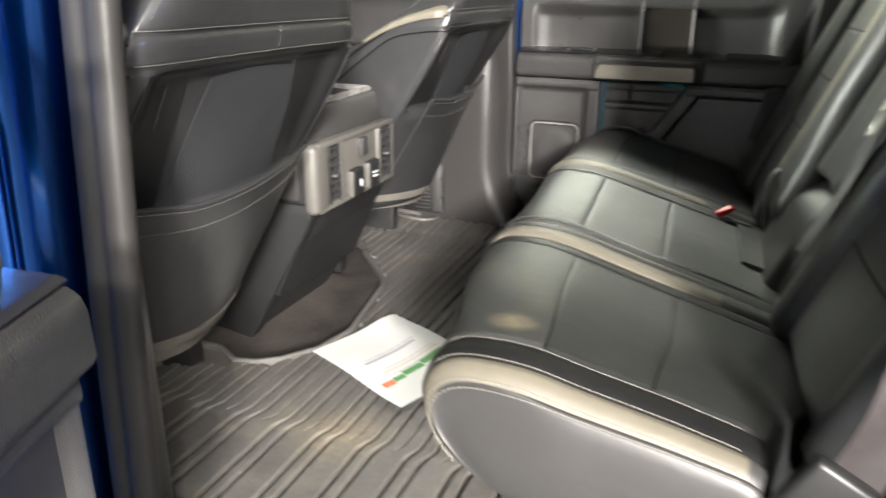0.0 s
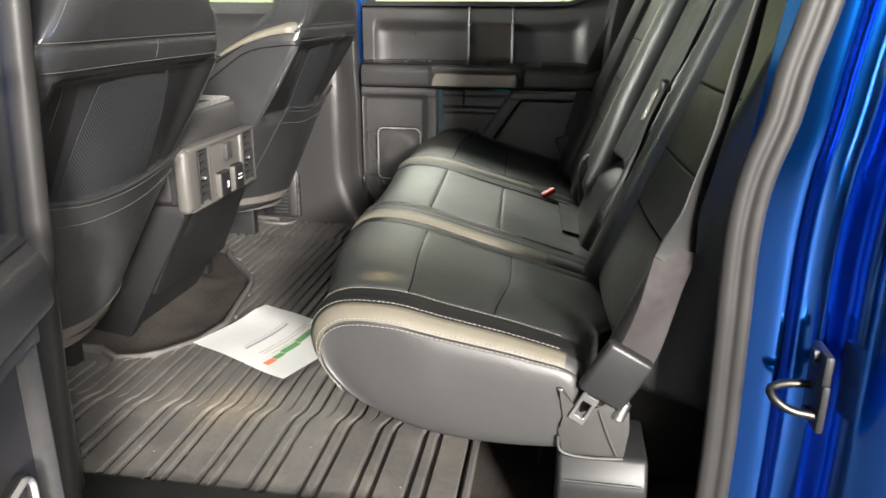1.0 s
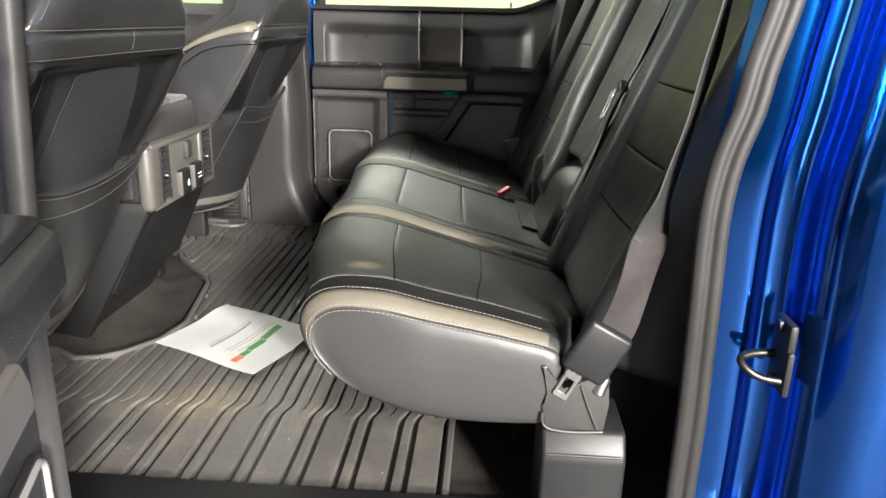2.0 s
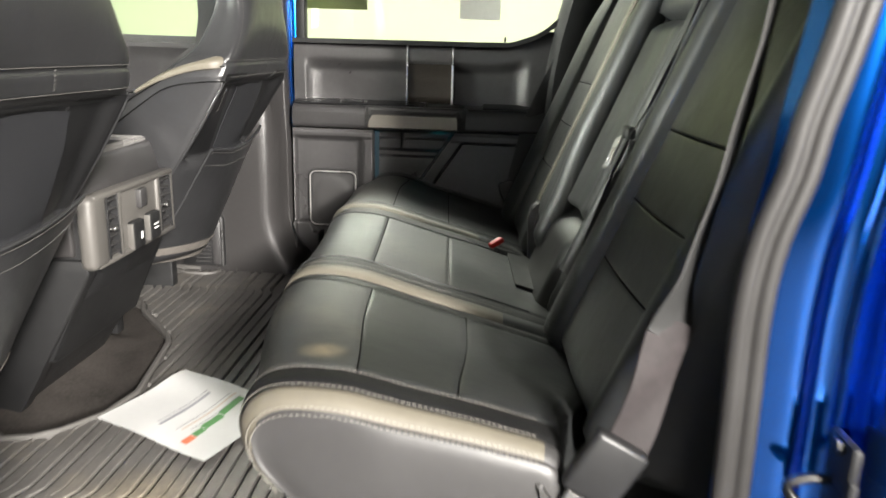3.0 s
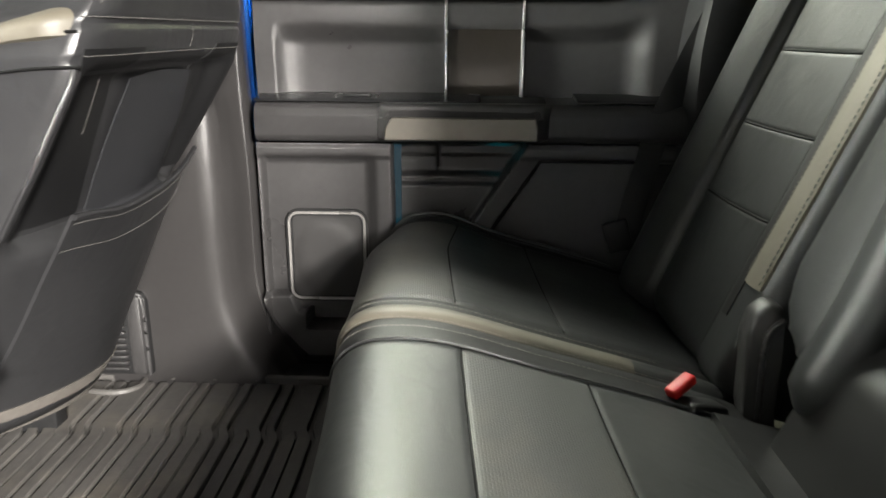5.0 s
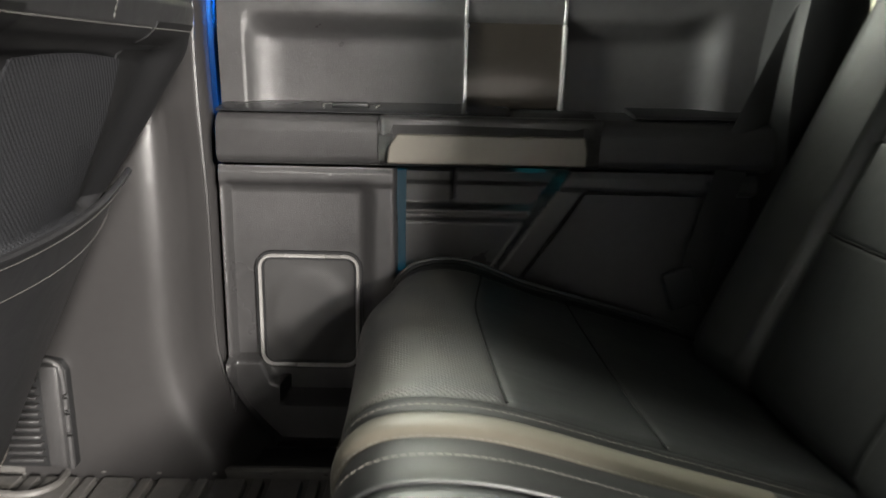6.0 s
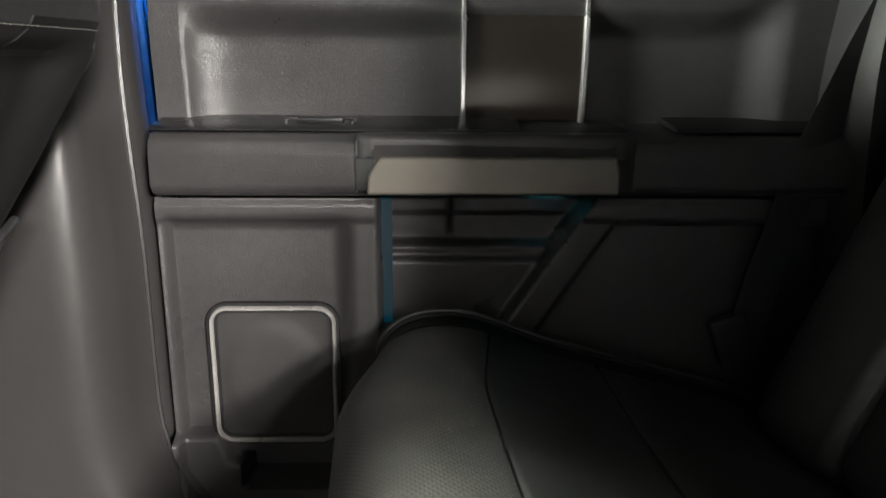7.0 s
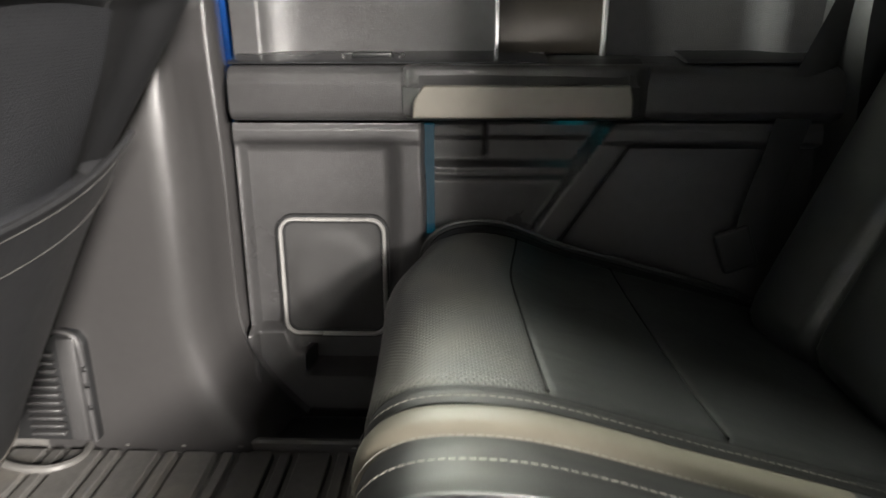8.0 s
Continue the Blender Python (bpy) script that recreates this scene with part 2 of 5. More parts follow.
# ---------------------------------------------------------------- mesh helpers
def finish(name, bm, material, parent=None, label="", smooth=True, angle=40):
    bmesh.ops.recalc_face_normals(bm, faces=bm.faces)
    me = bpy.data.meshes.new(name)
    bm.to_mesh(me)
    bm.free()
    me.materials.append(material)
    if smooth:
        me.shade_smooth()
        me.set_sharp_from_angle(angle=radians(angle))
    ob = new(name, me)
    if parent is not None:
        ob.parent = parent
    if label:
        ob["label"] = label
    return ob


def part(name, bm, material, parent, label="", angle=40):
    return finish(name, bm, material, parent, label, True, angle)


def thing(name, label, category, group="", kind=""):
    ob = new(name)
    ob.empty_display_size = 0.05
    return tagged(ob, label, category, group, kind)


def grid(bm, f, us, vs, close_u=False):
    """Quads over f(u, v)."""
    rows = [[bm.verts.new(f(u, v)) for v in vs] for u in us]
    n = len(us)
    for i in range(n if close_u else n - 1):
        a, b = rows[i], rows[(i + 1) % n]
        for j in range(len(vs) - 1):
            bm.faces.new((a[j], a[j + 1], b[j + 1], b[j]))
    return rows


def span(a, b, n):
    return [a + (b - a) * i / (n - 1) for i in range(n)]


def pad(f, us, vs, back):
    """A solid sheet: f on its face, the same moved by back behind, and closed edges."""
    bm = bmesh.new()
    back = Vector(back)
    top = [[bm.verts.new(f(u, v)) for v in vs] for u in us]
    low = [[bm.verts.new(w.co + back) for w in row] for row in top]
    nu, nv = len(us), len(vs)
    for i in range(nu - 1):
        for j in range(nv - 1):
            bm.faces.new((top[i][j], top[i][j + 1], top[i + 1][j + 1], top[i + 1][j]))
            bm.faces.new((low[i][j], low[i + 1][j], low[i + 1][j + 1], low[i][j + 1]))
    for i in range(nu - 1):
        bm.faces.new((top[i][0], top[i + 1][0], low[i + 1][0], low[i][0]))
        bm.faces.new((top[i][-1], low[i][-1], low[i + 1][-1], top[i + 1][-1]))
    for j in range(nv - 1):
        bm.faces.new((top[0][j], low[0][j], low[0][j + 1], top[0][j + 1]))
        bm.faces.new((top[-1][j], top[-1][j + 1], low[-1][j + 1], low[-1][j]))
    return bm


def box(size, at=(0, 0, 0), bevel=0.004, segments=2, m=None):
    bm = bmesh.new()
    bmesh.ops.create_cube(bm, size=1)
    bmesh.ops.scale(bm, vec=size, verts=bm.verts)
    if bevel:
        bmesh.ops.bevel(bm, geom=bm.edges[:], offset=min(bevel, min(size) * 0.45), segments=segments, affect="EDGES", profile=0.5)
    bmesh.ops.translate(bm, vec=at, verts=bm.verts)
    if m is not None:
        bmesh.ops.transform(bm, matrix=m, verts=bm.verts)
    return bm


def join(*bms):
    out = bmesh.new()
    for b in bms:
        me = bpy.data.meshes.new("tmp")
        b.to_mesh(me)
        out.from_mesh(me)
        b.free()
        bpy.data.meshes.remove(me)
    return out


def prism(outline, axis, a, b, bevel=0.003, segments=2, m=None):
    """An outline of 2D points pushed along an axis from a to b."""
    def lift(p, h):
        return {"x": (h, p[0], p[1]), "y": (p[0], h, p[1]), "z": (p[0], p[1], h)}[axis]
    bm = bmesh.new()
    lo = [bm.verts.new(lift(p, a)) for p in outline]
    hi = [bm.verts.new(lift(p, b)) for p in outline]
    n = len(outline)
    bm.faces.new(lo)
    bm.faces.new(hi[::-1])
    for i in range(n):
        bm.faces.new((lo[i], hi[i], hi[(i + 1) % n], lo[(i + 1) % n]))
    if bevel:
        bmesh.ops.bevel(bm, geom=bm.edges[:], offset=bevel, segments=segments, affect="EDGES", profile=0.5)
    if m is not None:
        bmesh.ops.transform(bm, matrix=m, verts=bm.verts)
    return bm


def smooth_path(points, step):
    """Catmull-Rom through the points, resampled at even steps."""
    pts = [Vector(p) for p in points]
    ext = [pts[0] * 2 - pts[1]] + pts + [pts[-1] * 2 - pts[-2]]
    fine = []
    for i in range(1, len(ext) - 2):
        p0, p1, p2, p3 = ext[i - 1:i + 3]
        for k in range(16):
            t = k / 16
            fine.append(0.5 * ((2 * p1) + (p2 - p0) * t + (2 * p0 - 5 * p1 + 4 * p2 - p3) * t * t + (3 * p1 - p0 - 3 * p2 + p3) * t ** 3))
    fine.append(pts[-1])
    out, left = [fine[0]], step
    for a, b in zip(fine, fine[1:]):
        d = (b - a).length
        while d >= left and d > 1e-9:
            a = a + (b - a) * (left / d)
            out.append(a.copy())
            d -= left
            left = step
        left -= d
    if (out[-1] - fine[-1]).length > step * 0.4:
        out.append(fine[-1])
    return out


def sweep(path, profile, up=(0, 0, 1), close=False, caps=True):
    """A closed 2D profile (side, up) carried along a path."""
    bm = bmesh.new()
    up = Vector(up)
    rings = []
    n = len(path)
    for i, p in enumerate(path):
        d = (path[(i + 1) % n] - path[i - 1]) if close else (path[min(i + 1, n - 1)] - path[max(i - 1, 0)])
        d.normalize()
        side = d.cross(up)
        side.normalize()
        u = side.cross(d)
        rings.append([bm.verts.new(p + side * a + u * b) for a, b in profile])
    k = len(profile)
    for i in range(n if close else n - 1):
        a, b = rings[i], rings[(i + 1) % n]
        for j in range(k):
            bm.faces.new((a[j], a[(j + 1) % k], b[(j + 1) % k], b[j]))
    if caps and not close:
        bm.faces.new(rings[0])
        bm.faces.new(rings[-1][::-1])
    return bm


def ring(r, n=8, sx=1.0, sy=1.0):
    return [(math.cos(2 * math.pi * i / n) * r * sx, math.sin(2 * math.pi * i / n) * r * sy) for i in range(n)]


def tube(points, r, step=0.01, n=8, up=(0, 0, 1)):
    return sweep(smooth_path(points, step), ring(r, n), up)


def stitches(path, normal=(0, 0, 1), pitch=0.0062, length=0.0042, r=0.00055):
    """A row of single stitches along a path."""
    verts, faces = [], []
    pts = smooth_path(path, pitch)
    for i in range(len(pts) - 1):
        a, b = pts[i], pts[i + 1]
        d = (b - a).normalized()
        nrm = Vector(normal(a) if callable(normal) else normal)
        s = d.cross(nrm).normalized()
        mid = (a + b) / 2 + nrm * r * 0.5
        k = len(verts)
        for e in (-1, 1):
            for q, h in ((-1, 0), (-0.5, 0.9), (0.5, 0.9), (1, 0)):
                drop = 0
                verts.append(mid + d * (e * length / 2) + s * (q * r) + nrm * (h * r - drop))
        faces += [(k, k + 1, k + 5, k + 4), (k + 1, k + 2, k + 6, k + 5), (k + 2, k + 3, k + 7, k + 6), (k, k + 4, k + 7, k + 3), (k, k + 3, k + 2, k + 1), (k + 4, k + 5, k + 6, k + 7)]
    bm = bmesh.new()
    vs = [bm.verts.new(v) for v in verts]
    for f in faces:
        bm.faces.new([vs[i] for i in f])
    return bm


def ease(a, b, x):
    t = max(0.0, min(1.0, (x - a) / (b - a)))
    return t * t * (3 - 2 * t)


def within(x, a, b, w):
    """1 between a and b, falling to 0 over w outside."""
    return ease(a - w, a, x) * (1 - ease(b, b + w, x))


def dip(x, c, w):
    return math.exp(-((x - c) / w) ** 2)

def table(rows, z):
    for (a, va), (b, vb) in zip(rows, rows[1:]):
        if z <= b:
            t = (z - a) / (b - a)
            return va + (vb - va) * t
    return rows[-1][1]


# ---------------------------------------------------------------- the garage round the truck
def plain_box(name, lo, hi, material, label, category, bevel=0.0):
    size = [h - a for a, h in zip(lo, hi)]
    ob = finish(name, box(size, [(a + h) / 2 for a, h in zip(lo, hi)], bevel), material)
    return tagged(ob, label, category, kind="structure")


GROUND = -0.62
plain_box("ground", (-7, -9, GROUND - 0.1), (7, 7, GROUND), CONCRETE, "unseen sealed concrete garage floor, darkened to cut glare", "floor")
plain_box("wall_north", (-7, 6.5, GROUND), (7, 6.7, 3.2), WALL, "plain cream painted garage wall", "wall")
plain_box("wall_south", (-7, -9.2, GROUND), (7, -9, 3.2), DIMMED_WALL, "unseen garage wall, darkened to cut bounced light", "wall")
plain_box("wall_west", (-7.2, -9.2, GROUND), (-7, 6.7, 3.2), WALL, "plain cream painted garage wall", "wall")
plain_box("wall_east", (7, -9.2, GROUND), (7.2, 6.7, 3.2), DIMMED_WALL, "unseen garage wall, darkened to cut bounced light", "wall")
plain_box("ceiling", (-7.2, -9.2, 3.2), (7.2, 6.7, 3.3), DIMMED_WALL, "unseen garage ceiling, darkened to cut bounced light", "ceiling")

# Unseen glowing pane, added where its reflection streaks the blue jamb.
window_garage = tagged(new("window_garage"), "bright daylit window in the garage wall", "window", kind="structure")
part("window_pane", box((1.30, 0.02, 2.7), (-3.5, -8.985, 0.95), 0), DAYLIGHT, window_garage)
for x in (-4.185, -2.815):
    part("window_frame", box((0.07, 0.06, 2.84), (x, -8.97, 0.95), 0.004), DIMMED_WALL, window_garage)
for z in (-0.435, 2.335):
    part("window_frame", box((1.30, 0.06, 0.07), (-3.5, -8.97, z), 0.004), DIMMED_WALL, window_garage)

# ---------------------------------------------------------------- cab shell
CAB_FRONT = -1.75
plain_box("cab_floor", (CAB_FRONT, 0.60, -0.06), (0.62, 2.22, -0.012), CARPET, "black carpeted cab floor under the rubber mat", "floor")
plain_box("cab_ceiling", (CAB_FRONT + 0.5, 0.62, 1.16), (0.70, 2.16, 1.20), HEADLINER, "grey cloth headliner of the cab", "ceiling")
plain_box("cab_roof", (CAB_FRONT + 0.45, 0.50, 1.20), (0.75, 2.28, 1.23), BLUE, "blue painted steel cab roof", "roof")
plain_box("wall_rear", (0.62, 0.60, -0.06), (0.66, 2.22, 0.78), BLACK, "black trimmed rear wall of the cab", "wall")
plain_box("wall_rear_upper", (0.62, 0.60, 1.08), (0.66, 2.22, 1.16), HEADLINER, "grey trim above the rear cab window", "wall")
# Unseen wall; its height is set to block front light low on the backrests.
plain_box("firewall", (CAB_FRONT - 0.05, 0.50, -0.3), (CAB_FRONT, 2.28, 0.80), BLACK, "unseen black wall ahead of the seats that cuts low light", "wall")

window_rear = finish("window_rear", box((0.004, 1.5, 0.30), (0.64, 1.41, 0.93), 0), GREEN_GLASS)
tagged(window_rear, "tinted rear cab window", "window", kind="structure")
window_rear.visible_shadow = False
m = Matrix.Translation((-1.50, 1.39, 0.90)) @ Euler((0, radians(42), 0)).to_matrix().to_4x4()
windshield = finish("windshield", box((0.005, 1.55, 0.75), (0, 0, 0), 0, m=m), GREEN_GLASS)
tagged(windshield, "green tinted windshield", "window", kind="structure")
windshield.visible_shadow = False

# rocker sills on both sides
sill = [(0.66, -0.02), (0.66, 0.012), (0.60, 0.018), (0.53, 0.0), (0.50, -0.06), (0.48, -0.16), (0.52, -0.22), (0.66, -0.22)]
ob = finish("rocker_sill", prism(sill, "x", -1.6, 0.60, 0.006), BLUE)
tagged(ob, "blue painted door sill of the open doorway", "sill", kind="structure")
ob = finish("sill_trim", box((0.98, 0.165, 0.020), (-0.02, 0.612, 0.012), 0.006), BLACK)
tagged(ob, "dark plastic scuff plate along the doorway", "trim", kind="structure")
far_sill = [(2.10, -0.06), (2.10, 0.0), (2.16, 0.0), (2.26, -0.05), (2.30, -0.2), (2.16, -0.22)]
ob = finish("rocker_sill_far", prism(far_sill, "x", -1.6, 0.60, 0.006), BLACK)
tagged(ob, "black trimmed door sill below the closed doors", "sill", kind="structure")


# ---------------------------------------------------------------- far B pillar
def pillar_section(z):
    flare = 0.085 * (1 - min(1, max(0, z) / 0.20)) ** 2
    top = ease(0.40, 0.75, z)
    xr = -0.491 + flare * 0.8
    pts = [(-0.80, 2.085), (-0.70, 2.078), (-0.60, 2.072), (xr - 0.035, 2.070), (xr - 0.014, 2.073), (xr, 2.082), (xr + 0.010, 2.096),
           (xr + 0.018 + flare * 0.1, 2.124), (xr + 0.028, 2.150), (xr + 0.035, 2.160), (xr + 0.041, 2.172), (xr + 0.040, 2.20), (-0.80, 2.20)]
    slim = 0.010 * ease(0.36, 0.60, z)
    front = -0.80 + 0.110 * ease(0.60, 0.68, z)
    return [(max(front + 0.002 * k, x - (slim if x > xr else 0.0)), y + 0.02 * top) for k, (x, y) in enumerate(pts[:-1])] + [(front, 2.22)]


bm = bmesh.new()
zs = span(-0.012, 0.20, 12) + span(0.24, 1.16, 14)
rows = []
for z in zs:
    rows.append([bm.verts.new((x, y, z)) for x, y in pillar_section(z)])
for a, b in zip(rows, rows[1:]):
    for j in range(len(a)):
        k = (j + 1) % len(a)
        bm.faces.new((a[j], a[k], b[k], b[j]))
bm.faces.new(rows[0])
bm.faces.new(rows[-1][::-1])
b_pillar = tagged(finish("b_pillar_trim", bm, PILLAR, angle=50), "dark grey grained plastic trim of the far door pillar", "pillar trim", kind="structure")
edge_line = [((pillar_section(z)[8][0] + pillar_section(z)[9][0]) / 2, (pillar_section(z)[8][1] + pillar_section(z)[9][1]) / 2, z) for z in span(0.10, 1.0, 16)]
part("trim_edge", sweep(smooth_path(edge_line, 0.03), ring(0.0030, 6), (1, 0, 0)), PILLAR, b_pillar)

bm = join(box((0.030, 0.05, 1.0), (-0.450, 2.226, 0.66), 0.008), box((0.22, 0.04, 1.2), (-0.56, 2.25, 0.55), 0.01))
tagged(finish("b_pillar_body", bm, BLUE), "blue painted body pillar between the far doors", "body panel", kind="structure")

# air grille low on the pillar
vent = thing("floor_air_grille", "black slatted air grille low on the door pillar", "vent")
part("frame", prism([(-0.760, 0.02), (-0.632, 0.02), (-0.632, 0.165), (-0.640, 0.178), (-0.665, 0.182), (-0.76, 0.10)], "y", 2.062, 2.09, 0.004), BLACK, vent)
for i in range(11):
    part("slat", box((0.046, 0.010, 0.0045), (-0.694, 2.056, 0.036 + i * 0.0115), 0.0012, 1), PLASTIC, vent)
part("blank_strip", box((0.026, 0.012, 0.150), (-0.6515, 2.058, 0.100), 0.005, 2), PLASTIC, vent, "plain strip beside the slats")
part("border", tube([(-0.636, 2.060, 0.022), (-0.636, 2.060, 0.10), (-0.637, 2.060, 0.160), (-0.646, 2.060, 0.178), (-0.670, 2.060, 0.183)], 0.004, 0.008), PLASTIC, vent)


# ---------------------------------------------------------------- doors, built along s (from the front edge), p (proud of the shell) and z
def door(name, place, label, far):
    d = thing(name, label, "door", kind="structure")

    def put(bm):
        for v in bm.verts:
            v.co = place(v.co.x, v.co.y, v.co.z)
        return bm

    # upper panel with its long recess
    def upper(s, z):
        rec = (1 - (1 - max(0.0, min(1.0, (s - 0.040) / 0.060))) ** 3) * (1 - ease(0.650, 0.702, s)) * (1 - ease(0.600, 0.640, z))
        return Vector((s, 0.020 - 0.020 * rec + 0.004 * dip(z, 0.60, 0.05) - 0.02 * ease(0.668, 0.69, z), z))
    bm = bmesh.new()
    ss = sorted(set(span(0.006, 0.88, 90) + span(0.03, 0.07, 14) + span(0.67, 0.71, 14)))

    def top_z(s):
        return 0.684 + 0.045 * ease(0.60, 0.76, s)

    def lifted(s, v):
        z = 0.505 + v * (top_z(s) - 0.505)
        q = upper(s, 0.505 + v * (0.684 - 0.505))
        return Vector((s, q.y, z))
    grid(bm, lifted, ss, [0, 0.1, 0.25, 0.4, 0.5, 0.54, 0.57, 0.6, 0.63, 0.66, 0.69, 0.72, 0.75, 0.8, 0.88, 0.92, 0.95, 0.98, 1.0])
    part("upper_panel", put(bm), PLASTIC, d)
    # sill cap below the glass
    cap = smooth_path([(0.006, 0.008, 0.682), (0.3, 0.008, 0.684), (0.60, 0.008, 0.686), (0.66, 0.008, 0.694), (0.735, 0.008, 0.727), (0.80, 0.008, 0.80), (0.86, 0.008, 0.95)], 0.015)
    part("sill_cap", put(sweep(cap, [(-0.030, -0.005), (0.014, -0.005), (0.016, 0.0), (0.012, 0.006), (-0.030, 0.008)], (0, 0, 1))), BLACK, d)
    # dark bezel between two bright strips
    def bez(s, z):
        return Vector((s, 0.012 + 0.007 * max(0.0, math.sin((z - 0.515) / 0.17 * math.pi)) ** 0.7, z))
    part("bezel", put(pad(bez, span(0.342, 0.472, 8), span(0.516, 0.683, 20), (0, -0.008, 0))), BEZEL, d, "dark bronze satin bezel")
    for s in (0.340, 0.473):
        part("bright_strip", put(sweep([Vector(bez(s, z)) + Vector((0, 0.002, 0)) for z in span(0.514, 0.684, 14)], [(-0.0036, -0.003), (0.0036, -0.003), (0.0034, 0.002), (0.0018, 0.0045), (-0.0018, 0.0045), (-0.0034, 0.002)], (0, 1, 0))), CHROME, d, "bright metal strip")
    part("bezel_line", put(box((0.130, 0.002, 0.0022), (0.4065, 0.0185, 0.648), 0.0005, 1)), CHROME, d)

    # armrest
    prof = [(0.0, 0.437), (0.068, 0.439), (0.077, 0.443), (0.082, 0.451), (0.081, 0.486), (0.077, 0.498), (0.068, 0.505), (0.0, 0.512)]
    part("armrest", put(prism(prof, "x", 0.012, 0.84, 0.003)), PLASTIC, d)
    top = [(0.002, 0.5125), (0.066, 0.5065), (0.069, 0.5085), (0.060, 0.512), (0.002, 0.519)]
    part("armrest_top", put(prism(top, "x", 0.010, 0.40, 0.001, 1)), GLOSS, d, "glossy black armrest top")
    part("armrest_top", put(prism(top, "x", 0.565, 0.82, 0.001, 1)), BLACK, d)
    part("switch", put(box((0.050, 0.018, 0.006), (0.185, 0.034, 0.5165), 0.0025)), BLACK, d)
    part("switch_bezel", put(tube([(0.150, 0.048, 0.5145), (0.152, 0.022, 0.5165), (0.218, 0.022, 0.5165), (0.220, 0.048, 0.5145)], 0.0012, 0.006, 6)), STEEL, d)
    # pull cup and pull
    cup = [(0.002, 0.5135), (0.050, 0.5115), (0.080, 0.5065), (0.084, 0.500), (0.084, 0.470), (0.002, 0.470)]
    part("pull_cup", put(prism(cup, "x", 0.400, 0.512, 0.002)), BLACK, d, "black pull cup")
    end = [(0.226, 0.055), (0.226, 0.084), (0.236, 0.096), (0.484, 0.098), (0.506, 0.092), (0.522, 0.078), (0.526, 0.055)]
    part("pull_surround", put(prism(end, "z", 0.444, 0.5075, 0.007, 3)), PLASTIC, d)
    bm = bmesh.new()
    rows = []
    for s_, pr, zt in ((0.226, -0.018, 0.0), (0.246, 0.000, 0.001), (0.300, 0.001, 0.002), (0.420, 0.001, 0.002), (0.492, 0.000, 0.002), (0.506, -0.012, 0.0)):
        rows.append([bm.verts.new((s_, p_, z_)) for p_, z_ in ((0.085, 0.447), (0.101 + pr, 0.447), (0.104 + pr, 0.4495), (0.104 + pr, 0.4815 + zt), (0.1015 + pr, 0.4845 + zt), (0.094 + pr * 0.5, 0.5005), (0.085, 0.502))])
    for r0, r1 in zip(rows, rows[1:]):
        for q in range(7):
            bm.faces.new((r0[q], r0[(q + 1) % 7], r1[(q + 1) % 7], r1[q]))
    bm.faces.new(rows[0])
    bm.faces.new(rows[-1][::-1])
    part("pull_handle", put(bm), PLASTIC, d, "black pull handle with a bronze face", 20)
    face = [(0.238, 0.4470), (0.496, 0.4470), (0.497, 0.4680), (0.492, 0.4860), (0.252, 0.4860), (0.240, 0.4680)]
    bm = prism(face, "y", 0.0980, 0.1085, 0.003)
    part("handle_face", put(bm), TRIM, d, "satin bronze grey handle face", 20)

    # lower panel: moulded relief
    def relief(s, z):
        p = 0.058
        p += 0.004 * within(z, 0.412, 0.428, 0.004)
        # speaker field
        field = ease(0.011, 0.020, s) * (1 - ease(0.196, 0.222, s)) * (1 - ease(0.396, 0.418, z))
        p -= 0.016 * field
        # storage bin
        right = 0.478 - (0.432 - z) * 0.66
        bin_ = within(s, 0.252, right, 0.006) * within(z, 0.283, 0.436, 0.006)
        p -= 0.045 * bin_
        p += 0.016 * bin_ * (1 - ease(0.372, 0.380, z)) * ease(0.36, 0.372, z) + 0.022 * bin_ * (1 - ease(0.355, 0.372, z))
        p -= 0.006 * bin_ * dip(s, 0.328, 0.002) * ease(0.38, 0.384, z)
        # slanted field behind the bin
        left = 0.512 - (0.404 - z) * 0.66
        p -= 0.016 * within(s, left, 0.80, 0.008) * within(z, 0.05, 0.400, 0.008)
        # bottom lip and pocket
        lip = 1 - ease(0.148, 0.156, z)
        p += 0.020 * lip
        pocket = within(s, 0.088, 0.60, 0.007) * within(z, 0.088, 0.118, 0.006)
        p -= 0.050 * pocket
        p -= 0.016 * within(s, 0.060 + max(0, 0.15 - z) * 0.4, 0.60, 0.006) * within(z, 0.118, 0.15, 0.004)
        return Vector((s, p, z))
    bm = bmesh.new()

    def trimmed(s, z):
        s2 = max(s, 0.008 + 0.075 * max(0.0, (0.15 - z) / 0.12) ** 1.6) if z < 0.15 else s
        q = relief(s, z)
        return Vector((s2, q.y, z))
    ss = [0.008 + i * 0.0038 for i in range(222)]
    zs = [0.030 + i * 0.0034 for i in range(120)]
    grid(bm, trimmed, ss, zs)
    part("lower_panel", put(bm), PLASTIC, d, angle=60)
    # closing return along the front edge and below
    part("panel_return", put(box((0.006, 0.075, 0.40), (0.009, 0.018, 0.235), 0.002)), PLASTIC, d)

    # loudspeaker
    frame_path = []
    for cx, cz, a0 in ((0.074, 0.161, 180), (0.176, 0.161, 270), (0.176, 0.289, 0), (0.074, 0.289, 90)):
        for k in range(7):
            a = radians(a0 + k * 15)
            frame_path.append(Vector((cx + 0.018 * math.cos(a), 0.053, cz + 0.018 * math.sin(a))))
    part("speaker_border", put(sweep([q - Vector((0, 0.003, 0)) for q in frame_path], [(-0.0065, -0.004), (0.0065, -0.004), (0.006, 0.002), (-0.006, 0.002)], (0, 1, 0), close=True)), BLACK, d, "black surround of the speaker")
